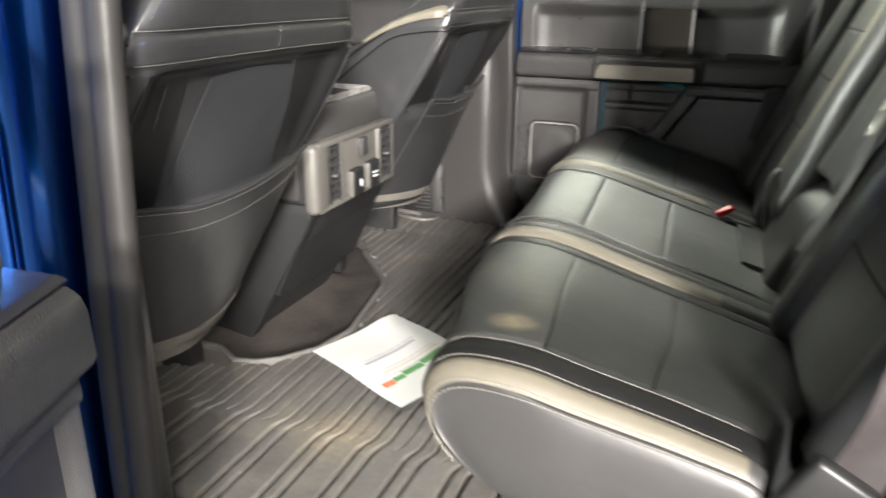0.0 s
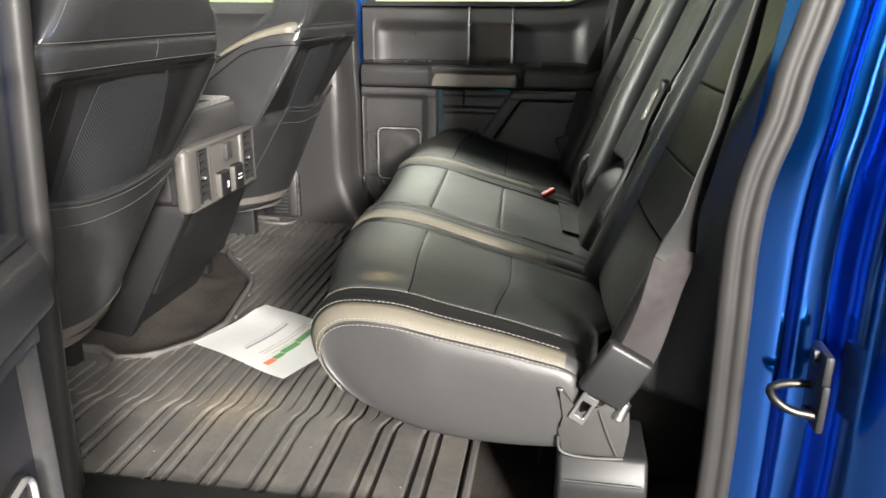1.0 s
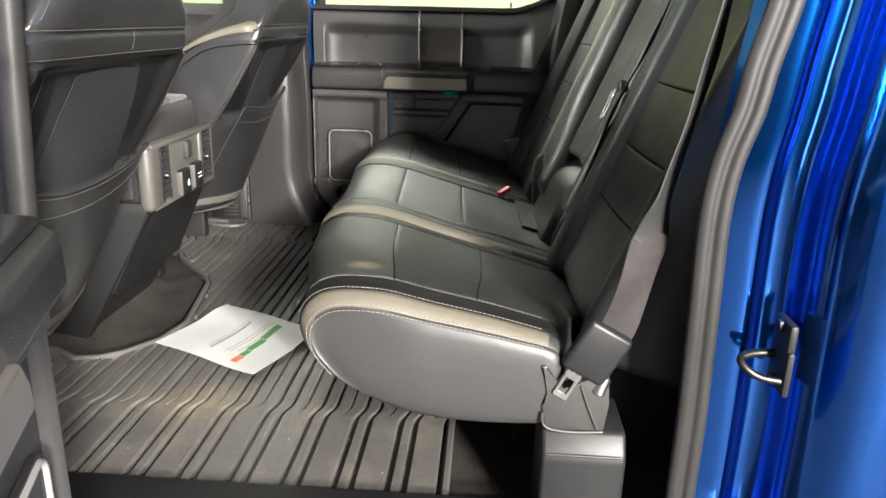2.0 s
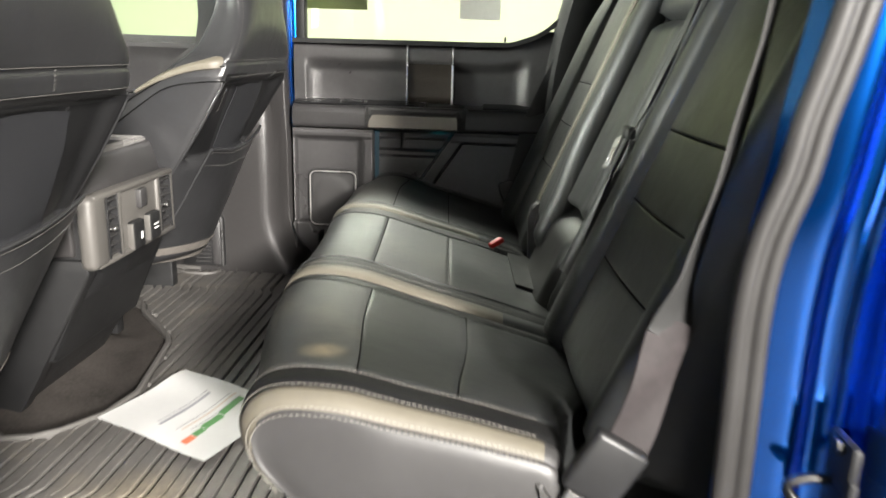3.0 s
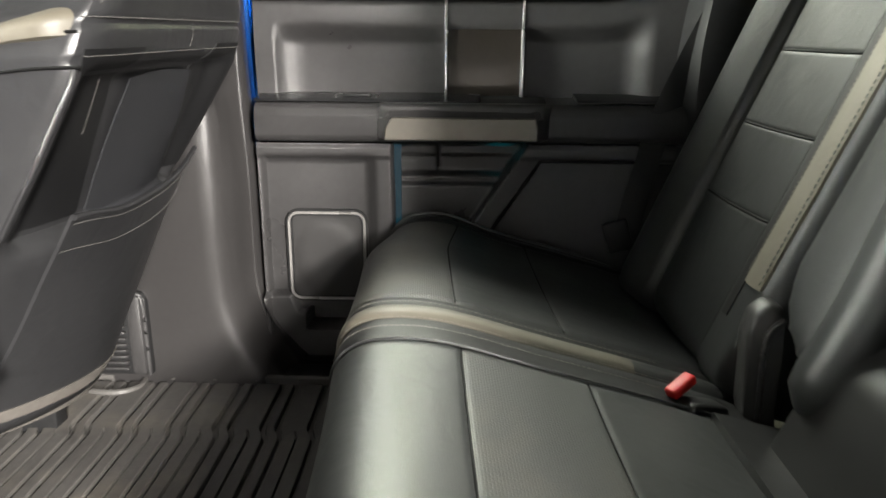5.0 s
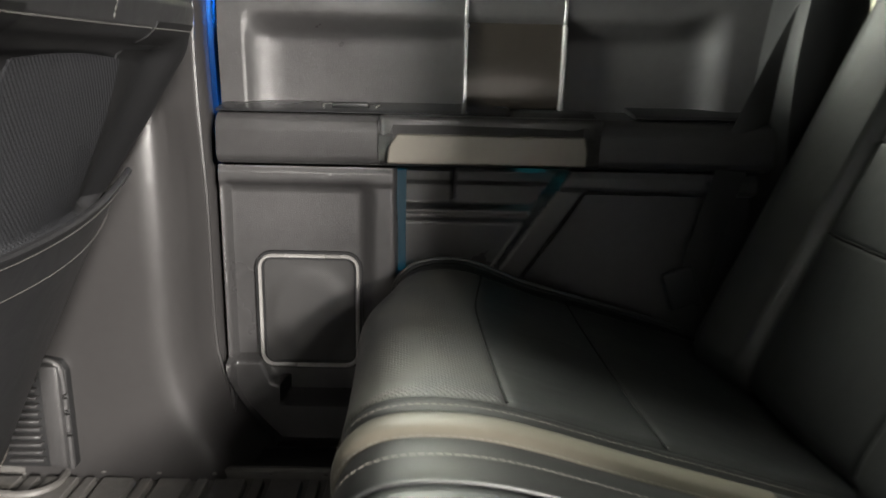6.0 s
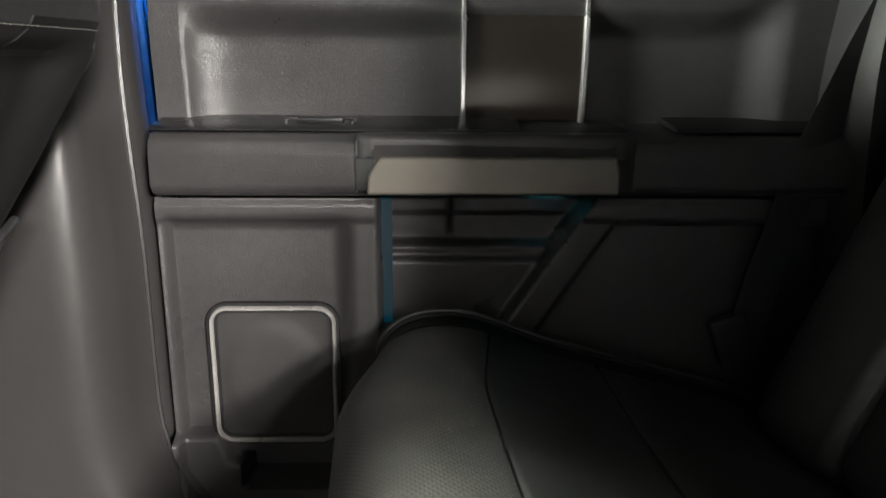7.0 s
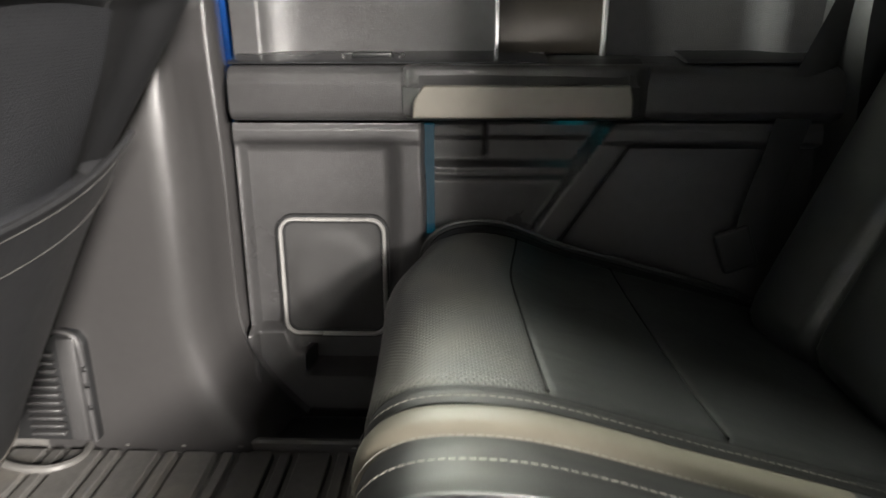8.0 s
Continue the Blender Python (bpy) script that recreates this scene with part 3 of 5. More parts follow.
    part("speaker_rim", put(sweep(frame_path, [(-0.0026, -0.004), (0.0026, -0.004), (0.0026, 0.0015), (0.001, 0.0036), (-0.001, 0.0036), (-0.0026, 0.0015)], (0, 1, 0), close=True)), RIM, d, "satin dark grey speaker rim")

    def cloth(s, z):
        rr = math.hypot((s - 0.125) / 0.062, (z - 0.222) / 0.07)
        return Vector((s, 0.050 + 0.0030 * (1 - min(1, rr) ** 6) , z))
    part("speaker_grille", put(pad(cloth, span(0.058, 0.192, 22), span(0.145, 0.305, 24), (0, -0.004, 0))), GRILLE, d, "perforated speaker grille")
    # lit edge of the storage bin
    part("light_guide", put(box((0.0125, 0.006, 0.146), (0.2550, 0.036, 0.358), 0.0005, 1)), TEAL, d, "teal lit edge of the door bin")
    part("light_guide", put(box((0.036, 0.006, 0.003), (0.438, 0.026, 0.4365), 0.0005, 1)), TEAL_GLOW, d)
    # outer skin and window frame
    part("door_skin", put(box((0.90, 0.03, 0.86), (0.455, -0.045, 0.22), 0.01)), BLUE, d)
    part("door_inner", put(box((0.88, 0.02, 0.70), (0.448, -0.012, 0.33), 0.006)), BLACK, d)
    part("window_post", put(box((0.03, 0.04, 0.52), (0.02, -0.02, 0.92), 0.008)), BLACK, d)
    part("window_post", put(box((0.06, 0.04, 0.46), (0.87, -0.02, 0.95), 0.008)), BLACK, d)
    part("window_header", put(box((0.9, 0.04, 0.04), (0.455, -0.02, 1.155), 0.008)), BLACK, d)
    g = part("window_pane", put(box((0.84, 0.004, 0.50), (0.445, -0.045, 0.92), 0)), GLASS, d, "clear window glass")
    g.visible_shadow = False
    part("lock_pin", put(tube([(0.620, 0.004, 0.68), (0.620, 0.004, 0.712)], 0.0032, 0.01)), BLACK, d)
    return d


door("door_1", lambda s, p, z: Vector((-0.445 + s, 2.2 - p, z)), "closed black rear door panel with bronze pull and speaker", True)
A = radians(71.5)
door("door_2", lambda s, p, z: Vector((-0.330 + s * math.cos(A) + p * math.sin(A), 0.392 - s * math.sin(A) + p * math.cos(A), z - 0.022)),
     "open blue rear door with black inner panel and bronze pull", False)

# stickers on the far window
tagged(finish("window_sticker", box((0.185, 0.0012, 0.12), (-0.325, 2.239, 0.835), 0.0), STICKER_GREEN), "olive green sticker on the far window", "sticker")
tagged(finish("window_label", box((0.118, 0.0012, 0.12), (0.099, 2.239, 0.817), 0.0), STICKER_GREY), "pale grey label on the far window", "label")


# far front door, seen past the seat
def front_door():
    d = thing("door_3", "closed black front door panel beside the front seat", "door", kind="structure")

    def f(x, z):
        rec = within(x, -1.25, -0.66, 0.03) * within(z, 0.515, 0.625, 0.02)
        return Vector((x, 2.19 + 0.02 * rec, z))
    def g(x, v):
        top = 0.684 - 0.11 * ease(-1.02, -1.25, x)
        z = v * top
        return Vector((x, f(x, v * 0.684).y + 0.03 * ease(0.97, 1.0, v), z))
    bm = bmesh.new()
    grid(bm, g, span(-1.6, -0.56, 50), [0, 0.2, 0.4, 0.6, 0.7, 0.73, 0.76, 0.8, 0.85, 0.89, 0.92, 0.95, 0.97, 0.985, 1.0])
    part("upper_panel", bm, PLASTIC, d)
    part("armrest", prism([(2.19, 0.44), (2.11, 0.442), (2.105, 0.452), (2.108, 0.492), (2.118, 0.502), (2.19, 0.508)], "x", -1.45, -0.56, 0.004), PLASTIC, d)
    part("armrest_line", box((0.8, 0.004, 0.006), (-1.0, 2.104, 0.474), 0.001, 1), CONSOLE_TRIM, d)
    part("door_skin", box((1.15, 0.03, 0.75), (-1.13, 2.245, 0.15), 0.01), BLUE, d)
    part("window_post", box((0.05, 0.04, 0.5), (-0.60, 2.22, 0.92), 0.008), BLACK, d)
    w = part("window_pane", box((1.1, 0.004, 0.52), (-1.12, 2.245, 0.90), 0), GREEN_GLASS, d, "green tinted window glass")
    w.visible_shadow = False
    return d


front_door()

# far C pillar trim
bm = sweep(smooth_path([(0.36, 2.135, 0.20), (0.345, 2.135, 0.45), (0.345, 2.14, 0.60), (0.37, 2.145, 0.75), (0.42, 2.14, 0.95), (0.47, 2.12, 1.16)], 0.03),
           [(-0.05, -0.08), (0.03, -0.08), (0.05, -0.03), (0.045, 0.02), (0.02, 0.035), (-0.03, 0.03), (-0.05, 0.0)], (0, -1, 0))
tagged(finish("c_pillar_trim", bm, BLACK), "black plastic trim of the far rear pillar", "pillar trim", kind="structure")
bm = sweep(smooth_path([(0.318, 2.155, 0.25), (0.305, 2.155, 0.50), (0.312, 2.16, 0.60), (0.335, 2.165, 0.72), (0.40, 2.165, 1.0)], 0.02), ring(0.011, 10), (0, 1, 0))
tagged(finish("door_seal_far", bm, SEAL), "grey rubber seal along the far rear pillar", "seal", kind="structure")

# ---------------------------------------------------------------- near side body
C_LINE = [(0.386, 0.635, -0.02), (0.385, 0.640, 0.09), (0.385, 0.64, 0.20), (0.381, 0.64, 0.343), (0.378, 0.64, 0.453), (0.384, 0.64, 0.519), (0.399, 0.64, 0.576), (0.406, 0.64, 0.625), (0.422, 0.64, 0.70), (0.455, 0.64, 0.90), (0.470, 0.645, 1.08)]
B_LINE = [(-0.452, 0.60, -0.01), (-0.450, 0.60, 0.08), (-0.438, 0.60, 0.30), (-0.428, 0.60, 0.44), (-0.415, 0.605, 0.665), (-0.40, 0.615, 0.90), (-0.385, 0.63, 1.08)]
seal = thing("door_seal", "grey rubber weatherstrip round the open doorway", "seal", kind="structure")
bulb = [(-0.016, -0.004), (-0.006, -0.010), (0.003, -0.006), (0.008, -0.012), (0.018, -0.010), (0.022, 0.0), (0.018, 0.010), (0.008, 0.011), (0.002, 0.006), (-0.006, 0.010), (-0.016, 0.006)]
for _ in range(2):
    # cut the profile's corners round
    pairs = list(zip(bulb, bulb[1:] + bulb[:1]))
    bulb = [(a[0] * w + b[0] * (1 - w), a[1] * w + b[1] * (1 - w)) for a, b in pairs for w in (0.75, 0.25)]
part("seal_strip", sweep(smooth_path(C_LINE, 0.02), bulb, (0, -1, 0)), SEAL, seal)
part("seal_strip", sweep(smooth_path(B_LINE, 0.02), [(x * 1.75 - 0.004, y * 1.3) for x, y in bulb], (0, -1, 0)), SEAL, seal)


def jamb(name, plan, zs, shift, material, label):
    """A body pressing: a plan outline carried up, moved along x with height."""
    bm = bmesh.new()
    pts = smooth_path([(x, y, 0) for x, y in plan], 0.006)
    grid(bm, lambda z, q: Vector((q.x + shift(z), q.y, z)), zs, pts)
    back = bmesh.ops.extrude_face_region(bm, geom=bm.faces[:])
    bmesh.ops.translate(bm, vec=(0.004, 0.004, 0), verts=[g for g in back["geom"] if isinstance(g, bmesh.types.BMVert)])
    return tagged(finish(name, bm, material, angle=60), label, "body panel", kind="structure")


def follow(line):
    def f(z):
        for a, b in zip(line, line[1:]):
            if z <= b[2]:
                return a[0] + (b[0] - a[0]) * (z - a[2]) / (b[2] - a[2])
        return line[-1][0]
    return f


cx = follow(C_LINE)
jamb("c_pillar_body", [(-0.01, 0.660), (0.012, 0.646), (0.030, 0.641), (0.048, 0.638), (0.057, 0.641), (0.064, 0.652), (0.076, 0.656), (0.093, 0.651), (0.102, 0.636), (0.106, 0.612), (0.111, 0.592), (0.121, 0.576), (0.138, 0.563), (0.162, 0.554), (0.20, 0.549), (0.30, 0.543), (0.45, 0.538), (0.80, 0.53)],
     span(-0.25, 1.16, 48), lambda z: cx(z) * 0.6 + 0.4 * 0.385, BLUE, "glossy blue rear door jamb and body side")
bxl = follow(B_LINE)
jamb("b_pillar_body_near", [(-0.030, 0.63), (-0.040, 0.615), (-0.046, 0.60), (-0.052, 0.57), (-0.062, 0.54), (-0.085, 0.525), (-0.10, 0.50), (-0.105, 0.47), (-0.125, 0.455), (-0.20, 0.45)],
     span(-0.25, 1.16, 40), bxl, BLUE, "glossy blue door pillar beside the open door")
jamb("body_side_front", [(-0.196, 0.4500), (-0.60, 0.44), (-1.15, 0.44)], span(-0.25, 0.76, 30), bxl, BLUE, "glossy blue front door skin below its window")
ob = finish("b_pillar_trim_near", prism([(-0.452, 0.63), (-0.60, 0.63), (-0.62, 0.68), (-0.50, 0.70), (-0.46, 0.67)], "z", 0.0, 1.16, 0.01), PILLAR)
tagged(ob, "grey plastic trim inside the near door pillar", "pillar trim", kind="structure")
ob = finish("c_pillar_trim_near", prism([(0.396, 0.66), (0.60, 0.66), (0.60, 0.74), (0.47, 0.735), (0.42, 0.70)], "z", -0.01, 1.16, 0.01), BLACK)
tagged(ob, "black plastic trim inside the rear pillar", "pillar trim", kind="structure")

# striker on the jamb
st = thing("door_striker", "dark steel door striker bolted to the blue jamb", "striker")
plate = join(box((0.010, 0.046, 0.050), (0.468, 0.606, 0.322), 0.004), box((0.009, 0.050, 0.056), (0.468, 0.604, 0.288), 0.006))
part("base_plate", plate, BLACK, st, "black base plate")
part("loop", tube([(0.468, 0.616, 0.300), (0.446, 0.614, 0.300), (0.430, 0.609, 0.299), (0.421, 0.603, 0.296), (0.426, 0.595, 0.288), (0.442, 0.590, 0.280), (0.468, 0.588, 0.277)], 0.0048, 0.004, 12), DARK_STEEL, st, "dark steel striker loop")
for y, z in ((0.606, 0.338), (0.604, 0.272)):
    b = bmesh.new()
    bmesh.ops.create_cone(b, cap_ends=True, segments=6, radius1=0.008, radius2=0.007, depth=0.008, matrix=Matrix.Translation((0.462, y, z)) @ Euler((0, radians(90), 0)).to_matrix().to_4x4())
    part("bolt", b, BLACK, st)

# ---------------------------------------------------------------- rear bench
SKEW = -0.055
REF = [(0.29, 0.130), (0.13, 0.118), (0.03, 0.122), (-0.06, 0.140), (-0.13, 0.178), (-0.176, 0.225), (-0.189, 0.262), (-0.182, 0.289), (-0.163, 0.307), (-0.135, 0.3155), (-0.09, 0.3155), (-0.04, 0.306), (0.05, 0.280), (0.16, 0.250), (0.27, 0.216), (0.302, 0.185), (0.302, 0.150)]
loop = smooth_path([(x, z, 0) for x, z in REF] + [(REF[0][0], REF[0][1], 0)], 0.004)[:-1]
NL = len(loop)
MED = (Vector((-0.085, 0.222, 0)), Vector((0.24, 0.175, 0)))


STRAIGHT = [(-0.22, -0.012), (-0.09, -0.012), (-0.04, -0.004), (0.04, 0.0075), (0.085, 0.0130), (0.125, 0.0195), (0.165, 0.0265), (0.20, 0.036), (0.24, 0.050)]


def near_axis(q):
    a, b = MED
    t = max(0, min(1, (q - a).dot(b - a) / (b - a).length_squared))
    return a + (b - a) * t


def is_top(i):
    return loop[i].y > 0.20 and loop[i].x < 0.29


def bench(i, y, inset=0.0, yy=None, groove=0.0, sag=0.0):
    """A point of the cushion's skin: i along the profile, y across."""
    q = loop[i % NL]
    c = near_axis(q)
    d = c - q
    g = groove
    p = q + d * inset + d.normalized() * (g + (sag if q.y > 0.2 else 0.0))
    front = ease(0.05, -0.15, p.x)
    near = 1 - ease(0.70, 1.02, y)
    px = p.x - near * 0.75 * max(0.0, p.x + 0.05) ** 2
    x = px + SKEW * (y - 1.15) + 0.045 * near * front + 0.045 * ease(1.93, 2.11, y) * front
    # the near end's top runs straight down towards the rear
    lift = sum(table(STRAIGHT, px + o) for o in (-0.02, 0, 0.02)) / 3
    z = p.y + near * (0.026 + lift * ease(0.15, 0.205, p.y))
    return Vector((x, y if yy is None else yy, z))


def index_at(x):
    """The profile's index where the top face passes x."""
    return min((i for i in range(NL) if is_top(i)), key=lambda i: abs(loop[i].x - x))


def seam_depth(i, y, seams):
    q = loop[i % NL]
    g = 0.0
    if q.y > 0.2:
        for s in seams:
            g += 0.0014 * dip(q.x, s, 0.0028)
    return g


seat = thing("rear_bench_seat", "black leather rear bench with tan stripes and pale stitching", "bench seat")


def cushion_strip(name, y0, y1, i0, i1, material, n, label="", sag=0.0, seams=(), edge=0.0, parent=None):
    """A strip of upholstery between y0 and y1; its long edges dip into the seams."""
    bm = bmesh.new()

    def f(y, i):
        e = edge * max(dip(y, y0, 0.006), dip(y, y1, 0.006))
        u = (y - y0) / (y1 - y0)
        return bench(i, y, 0, None, e + seam_depth(i, y, seams), sag * max(0.0, math.sin(math.pi * u)) ** 0.6)
    ys = [y0] + [y0 + (y1 - y0) * (0.5 - 0.5 * math.cos(math.pi * k / (n - 1))) for k in range(1, n - 1)] + [y1]
    rows = grid(bm, f, ys, range(i0, i1 + 1))
    # lay the skin out flat in metres for the perforation
    flat = {v: (y, i * 0.004) for y, line in zip(ys, rows) for i, v in zip(range(i0, i1 + 1), line)}
    uv = bm.loops.layers.uv.new("UVMap")
    for face in bm.faces:
        for corner in face.loops:
            corner[uv].uv = flat[corner.vert]
    return part(name, bm, material, parent or seat, label, angle=80)


FRONT0 = 20
A0, A1 = FRONT0, NL - 1
seat_spans = [(0.734, 1.090, -0.040, 0.110), (1.212, 1.572, -0.050, 0.085), (1.700, 2.075, -0.050, 0.085)]
for k, (y0, y1, s1, s2) in enumerate(seat_spans):
    i1, i2 = index_at(s1), index_at(s2)
    fr, mid = (PERFORATED, LEATHER) if k != 1 else (LEATHER, PERFORATED)
    cushion_strip("front_insert", y0, y1, A0, i1, fr, 36, "perforated black leather insert" if k != 1 else "smooth black leather insert", 0.006, (s1, s2), 0.004)
    cushion_strip("centre_insert", y0, y1, i1, i2, mid, 36, "", 0.006, (s1, s2), 0.004)
    cushion_strip("rear_insert", y0, y1, i2, A1, LEATHER, 36, "", 0.006, (s1, s2), 0.004)
for y0, y1 in ((0.722, 0.734), (1.090, 1.116), (1.172, 1.212), (1.572, 1.632), (1.674, 1.700), (2.075, 2.10)):
    cushion_strip("seam_band", y0, y1, A0, A1, BAND, 9, "black leather seam band", 0.0015, (), 0.003)
stop = index_at(0.175)
cushion_strip("tan_stripe", 1.118, 1.166, A0, stop, TAN, 12, "tan leather stripe", -0.003, (), 0.004)
cushion_strip("tan_stripe", 1.634, 1.672, A0, index_at(0.155), TAN, 12, "tan leather stripe", -0.003, (), 0.004)
cushion_strip("stripe_tail", 1.118, 1.166, stop, A1, LEATHER, 8, "", -0.003, (), 0.004)
cushion_strip("stripe_tail", 1.634, 1.672, index_at(0.155), A1, LEATHER, 8, "", -0.003, (), 0.004)
cushion_strip("split_gap", 1.166, 1.172, A0, A1, BLACK, 4, "", 0.012, (), 0.004)


# near end: stripe rolled over the edge, then the side panel
def end_cap(name, stations, material, label="", i0=0, i1=None, y_ref=0.722, dome=0.0):
    bm = bmesh.new()
    full = i1 is None
    idx = range(NL) if full else range(i0, i1 + 1)
    rows = [[bm.verts.new(bench(i, y_ref, f, yy, g)) for i in idx] for yy, f, g in stations]
    for k, line in enumerate(rows):
        for v in line:
            v.co.y += dome * min(1.0, k / 3) * ease(0.06, -0.11, v.co.x)
    k = len(rows[0])
    for a, b in zip(rows, rows[1:]):
        for j in range(k if full else k - 1):
            bm.faces.new((a[j], a[(j + 1) % k], b[(j + 1) % k], b[j]))
    return part(name, bm, material, seat, label, angle=80)


roll = [(0.722, 0.0, 0.001), (0.712, 0.0, 0.0), (0.703, 0.012, 0.0), (0.696, 0.028, 0.0), (0.691, 0.048, 0.002)]
roll2 = [(0.691, 0.048, 0.002), (0.688, 0.056, -0.001), (0.682, 0.085, -0.001), (0.676, 0.125, -0.001), (0.671, 0.17, 0.0), (0.6675, 0.205, 0.003)]
tan_end = index_at(0.255)
end_cap("edge_band", roll, BAND, "black leather edge band")
TOE = min(range(NL // 2), key=lambda i: (loop[i] - Vector((-0.150, 0.196, 0))).length)
end_cap("tan_stripe", roll2, TAN, "tan leather stripe rolled over the cushion edge", TOE, tan_end)
end_cap("end_roll", roll2, LIT_SIDE_LEATHER, "", tan_end, NL + TOE)
end_cap("side_panel", [(0.6675, 0.205, 0.003), (0.6640, 0.213, 0), (0.6610, 0.230, 0), (0.658, 0.29, 0), (0.6560, 0.45, 0), (0.6545, 0.60, 0), (0.6538, 0.80, 0), (0.6535, 1.0, 0)], LIT_SIDE_LEATHER, "smooth black leather side panel, coloured lighter for its light", dome=0.014)
far_roll = [(2.10, 0.0, 0.002), (2.104, 0.0, -0.002), (2.112, 0.03, -0.001), (2.119, 0.12, 0), (2.123, 0.3, 0), (2.125, 0.6, 0), (2.125, 1.0, 0)]
end_cap("far_side_panel", far_roll, LEATHER, "", 0, None, 2.10)
part("piping", tube([bench(i, 2.10, 0, 2.106, -0.002) for i in range(70, NL - 24, 4)], 0.0028, 0.008), LEATHER, seat)


def along(y, inset=0.0, yy=None, first=96, last=None, out=0.0006, ref=None):
    last = last or index_at(0.20)
    return [bench(i, y if ref is None else ref, inset, yy, -out) for i in range(first, last, 3)]


def row(name, pts, normal=(-0.15, 0, 1), material=THREAD, **kw):
    return tagged(part(name, stitches(pts, normal, **kw), material, seat), kind="stuff")


def outward(p):
    v = Vector((p.x - 0.05, 0, p.z - 0.20))
    return v.normalized() if v.length > 0.01 else Vector((0, 0, 1))


for y in (1.112, 1.178, 1.603, 1.628, 1.678):
    row("stitching", along(y), outward)
for y in (1.2135, 1.5705):
    part("piping", tube(along(y, out=0.0002, last=index_at(0.24)), 0.0014, 0.008, 6), LEATHER, seat)
# cross seams sunk between the inserts; near-black tubes paint the crease shade
for y0, y1, s1, s2 in seat_spans:
    for s in (s1, s2):
        i = index_at(s)
        part("seam_line", tube([bench(i, y, 0, None, 0.0012, 0.006 * max(0.0, math.sin(math.pi * (y - y0) / (y1 - y0))) ** 0.6) for y in span(y0 + 0.004, y1 - 0.004, 24)], 0.0013, 0.01, 6), SEAM_SHADE, seat)
row("stitching", along(0.7265, last=index_at(0.25)), outward)
row("stitching", along(0.722, 0.038, 0.6925, ref=0.722, first=TOE, last=tan_end), lambda p: Vector((0, -0.7, 0.7)))
row("stitching", along(0.722, 0.185, 0.6675, ref=0.722, first=TOE, last=tan_end), lambda p: Vector((0, -1, 0.1)))
row("stitching", along(0.722, 0.243, 0.6600, ref=0.722, first=TOE, last=tan_end), lambda p: Vector((0, -1, 0.1)))

# dark base that carries the cushion, and hinge covers
part("seat_base", prism([(0.18, -0.012), (0.50, -0.012), (0.50, 0.15), (0.20, 0.15)], "y", 0.86, 2.02, 0.006), BLACK, seat, "black base under the cushions")


# backrests
def back_x(z, y):
    return 0.295 + 0.40 * (z - 0.35) + SKEW * (y - 1.15)


def backrest(name, y0, y1, z0, z1, seams, insert, label, wing=(0.035, 0.035), reach=(0.085, 0.085), bolster=(0.016, 0.016), well=None):
    b = part(name, bmesh.new(), LEATHER, seat, label)

    def f(y, z):
        x = back_x(z, y) + wing[0] * max(0.0, 1 - (y - y0) / reach[0]) ** 2.2 + wing[1] * max(0.0, 1 - (y1 - y) / reach[1]) ** 2.2
        low = max(0.0, 1 - (z - z0) / 0.05)
        x += 0.04 * low ** 2
        inside = within(y, insert[0], insert[1], 0.012)
        x += 0.010 * inside
        if inside > 0.5:
            for s in seams:
                x += 0.0016 * dip(z, s, 0.0022)
            x -= 0.004 * math.sin(math.pi * (y - insert[0]) / (insert[1] - insert[0]))
        x += 0.004 * (dip(y, insert[0], 0.004) + dip(y, insert[1], 0.004))
        if well:
            x += 0.045 * within(y, well[0], well[1], 0.012) * (1 - ease(0.735, 0.755, z))
            # the bolster's lower corner is rounded off
            limit = y1 - 0.127 * (max(0.0, 0.385 - z) / 0.10) ** 1.4
            x += 0.09 * ease(limit - 0.045, limit + 0.040, y) if z < 0.385 else 0.0
        for a, b, deep in ((y0, insert[0], bolster[0]), (insert[1], y1, bolster[1])):
            if a < y < b and b - a > 0.05:
                x -= deep * math.sin(math.pi * (y - a) / (b - a)) * (1 - ease(0.72, 0.90, z))
        return Vector((x, y, z))
    ys = sorted(set([y0 + (y1 - y0) * k / 60 for k in range(61)] + [insert[e] + o for e in (0, 1) for o in (-0.012, -0.008, -0.004, 0, 0.004, 0.008, 0.012)]))
    zs = sorted(set(span(z0, z1, 46) + [s + o for s in seams for o in (-0.006, -0.004, -0.002, 0, 0.002, 0.004, 0.006)]))
    bm = pad(f, ys, zs, (0.10, 0, -0.03))
    bmesh.ops.recalc_face_normals(bm, faces=bm.faces)
    bm.to_mesh(b.data)
    bm.free()
    b.data.shade_smooth()
    b.data.set_sharp_from_angle(angle=radians(75))
    # Dark tubes paint the shade of the backrest's creases.
    for s in seams:
        part("seam_line", tube([f(y, s) + Vector((-0.0009, 0, 0)) for y in span(insert[0] + 0.003, insert[1] - 0.003, 20)], 0.0016, 0.01, 6), SEAM_SHADE, b)
    return f


backrest("backrest", 0.745, 1.185, 0.20, 1.00, (0.377, 0.467, 0.570), (0.815, 1.085), "black leather backrest with stitched panels")
far_f = backrest("backrest", 1.634, 2.085, 0.20, 1.00, (0.405, 0.505, 0.603), (1.722, 1.928), "black leather backrest with tan stripe", (0.030, 0.060), (0.020, 0.085), (0.0, 0.020))
backrest("centre_backrest", 1.215, 1.626, 0.20, 1.00, (), (1.240, 1.494), "black leather centre backrest", (0.02, 0.040), (0.035, 0.036), (0.0, 0.020), (1.245, 1.486))


def stripe_f(y, z):
    return far_f(y, z) + Vector((-0.0035 - 0.002 * math.sin(math.pi * (y - 1.651) / 0.039), 0, 0))


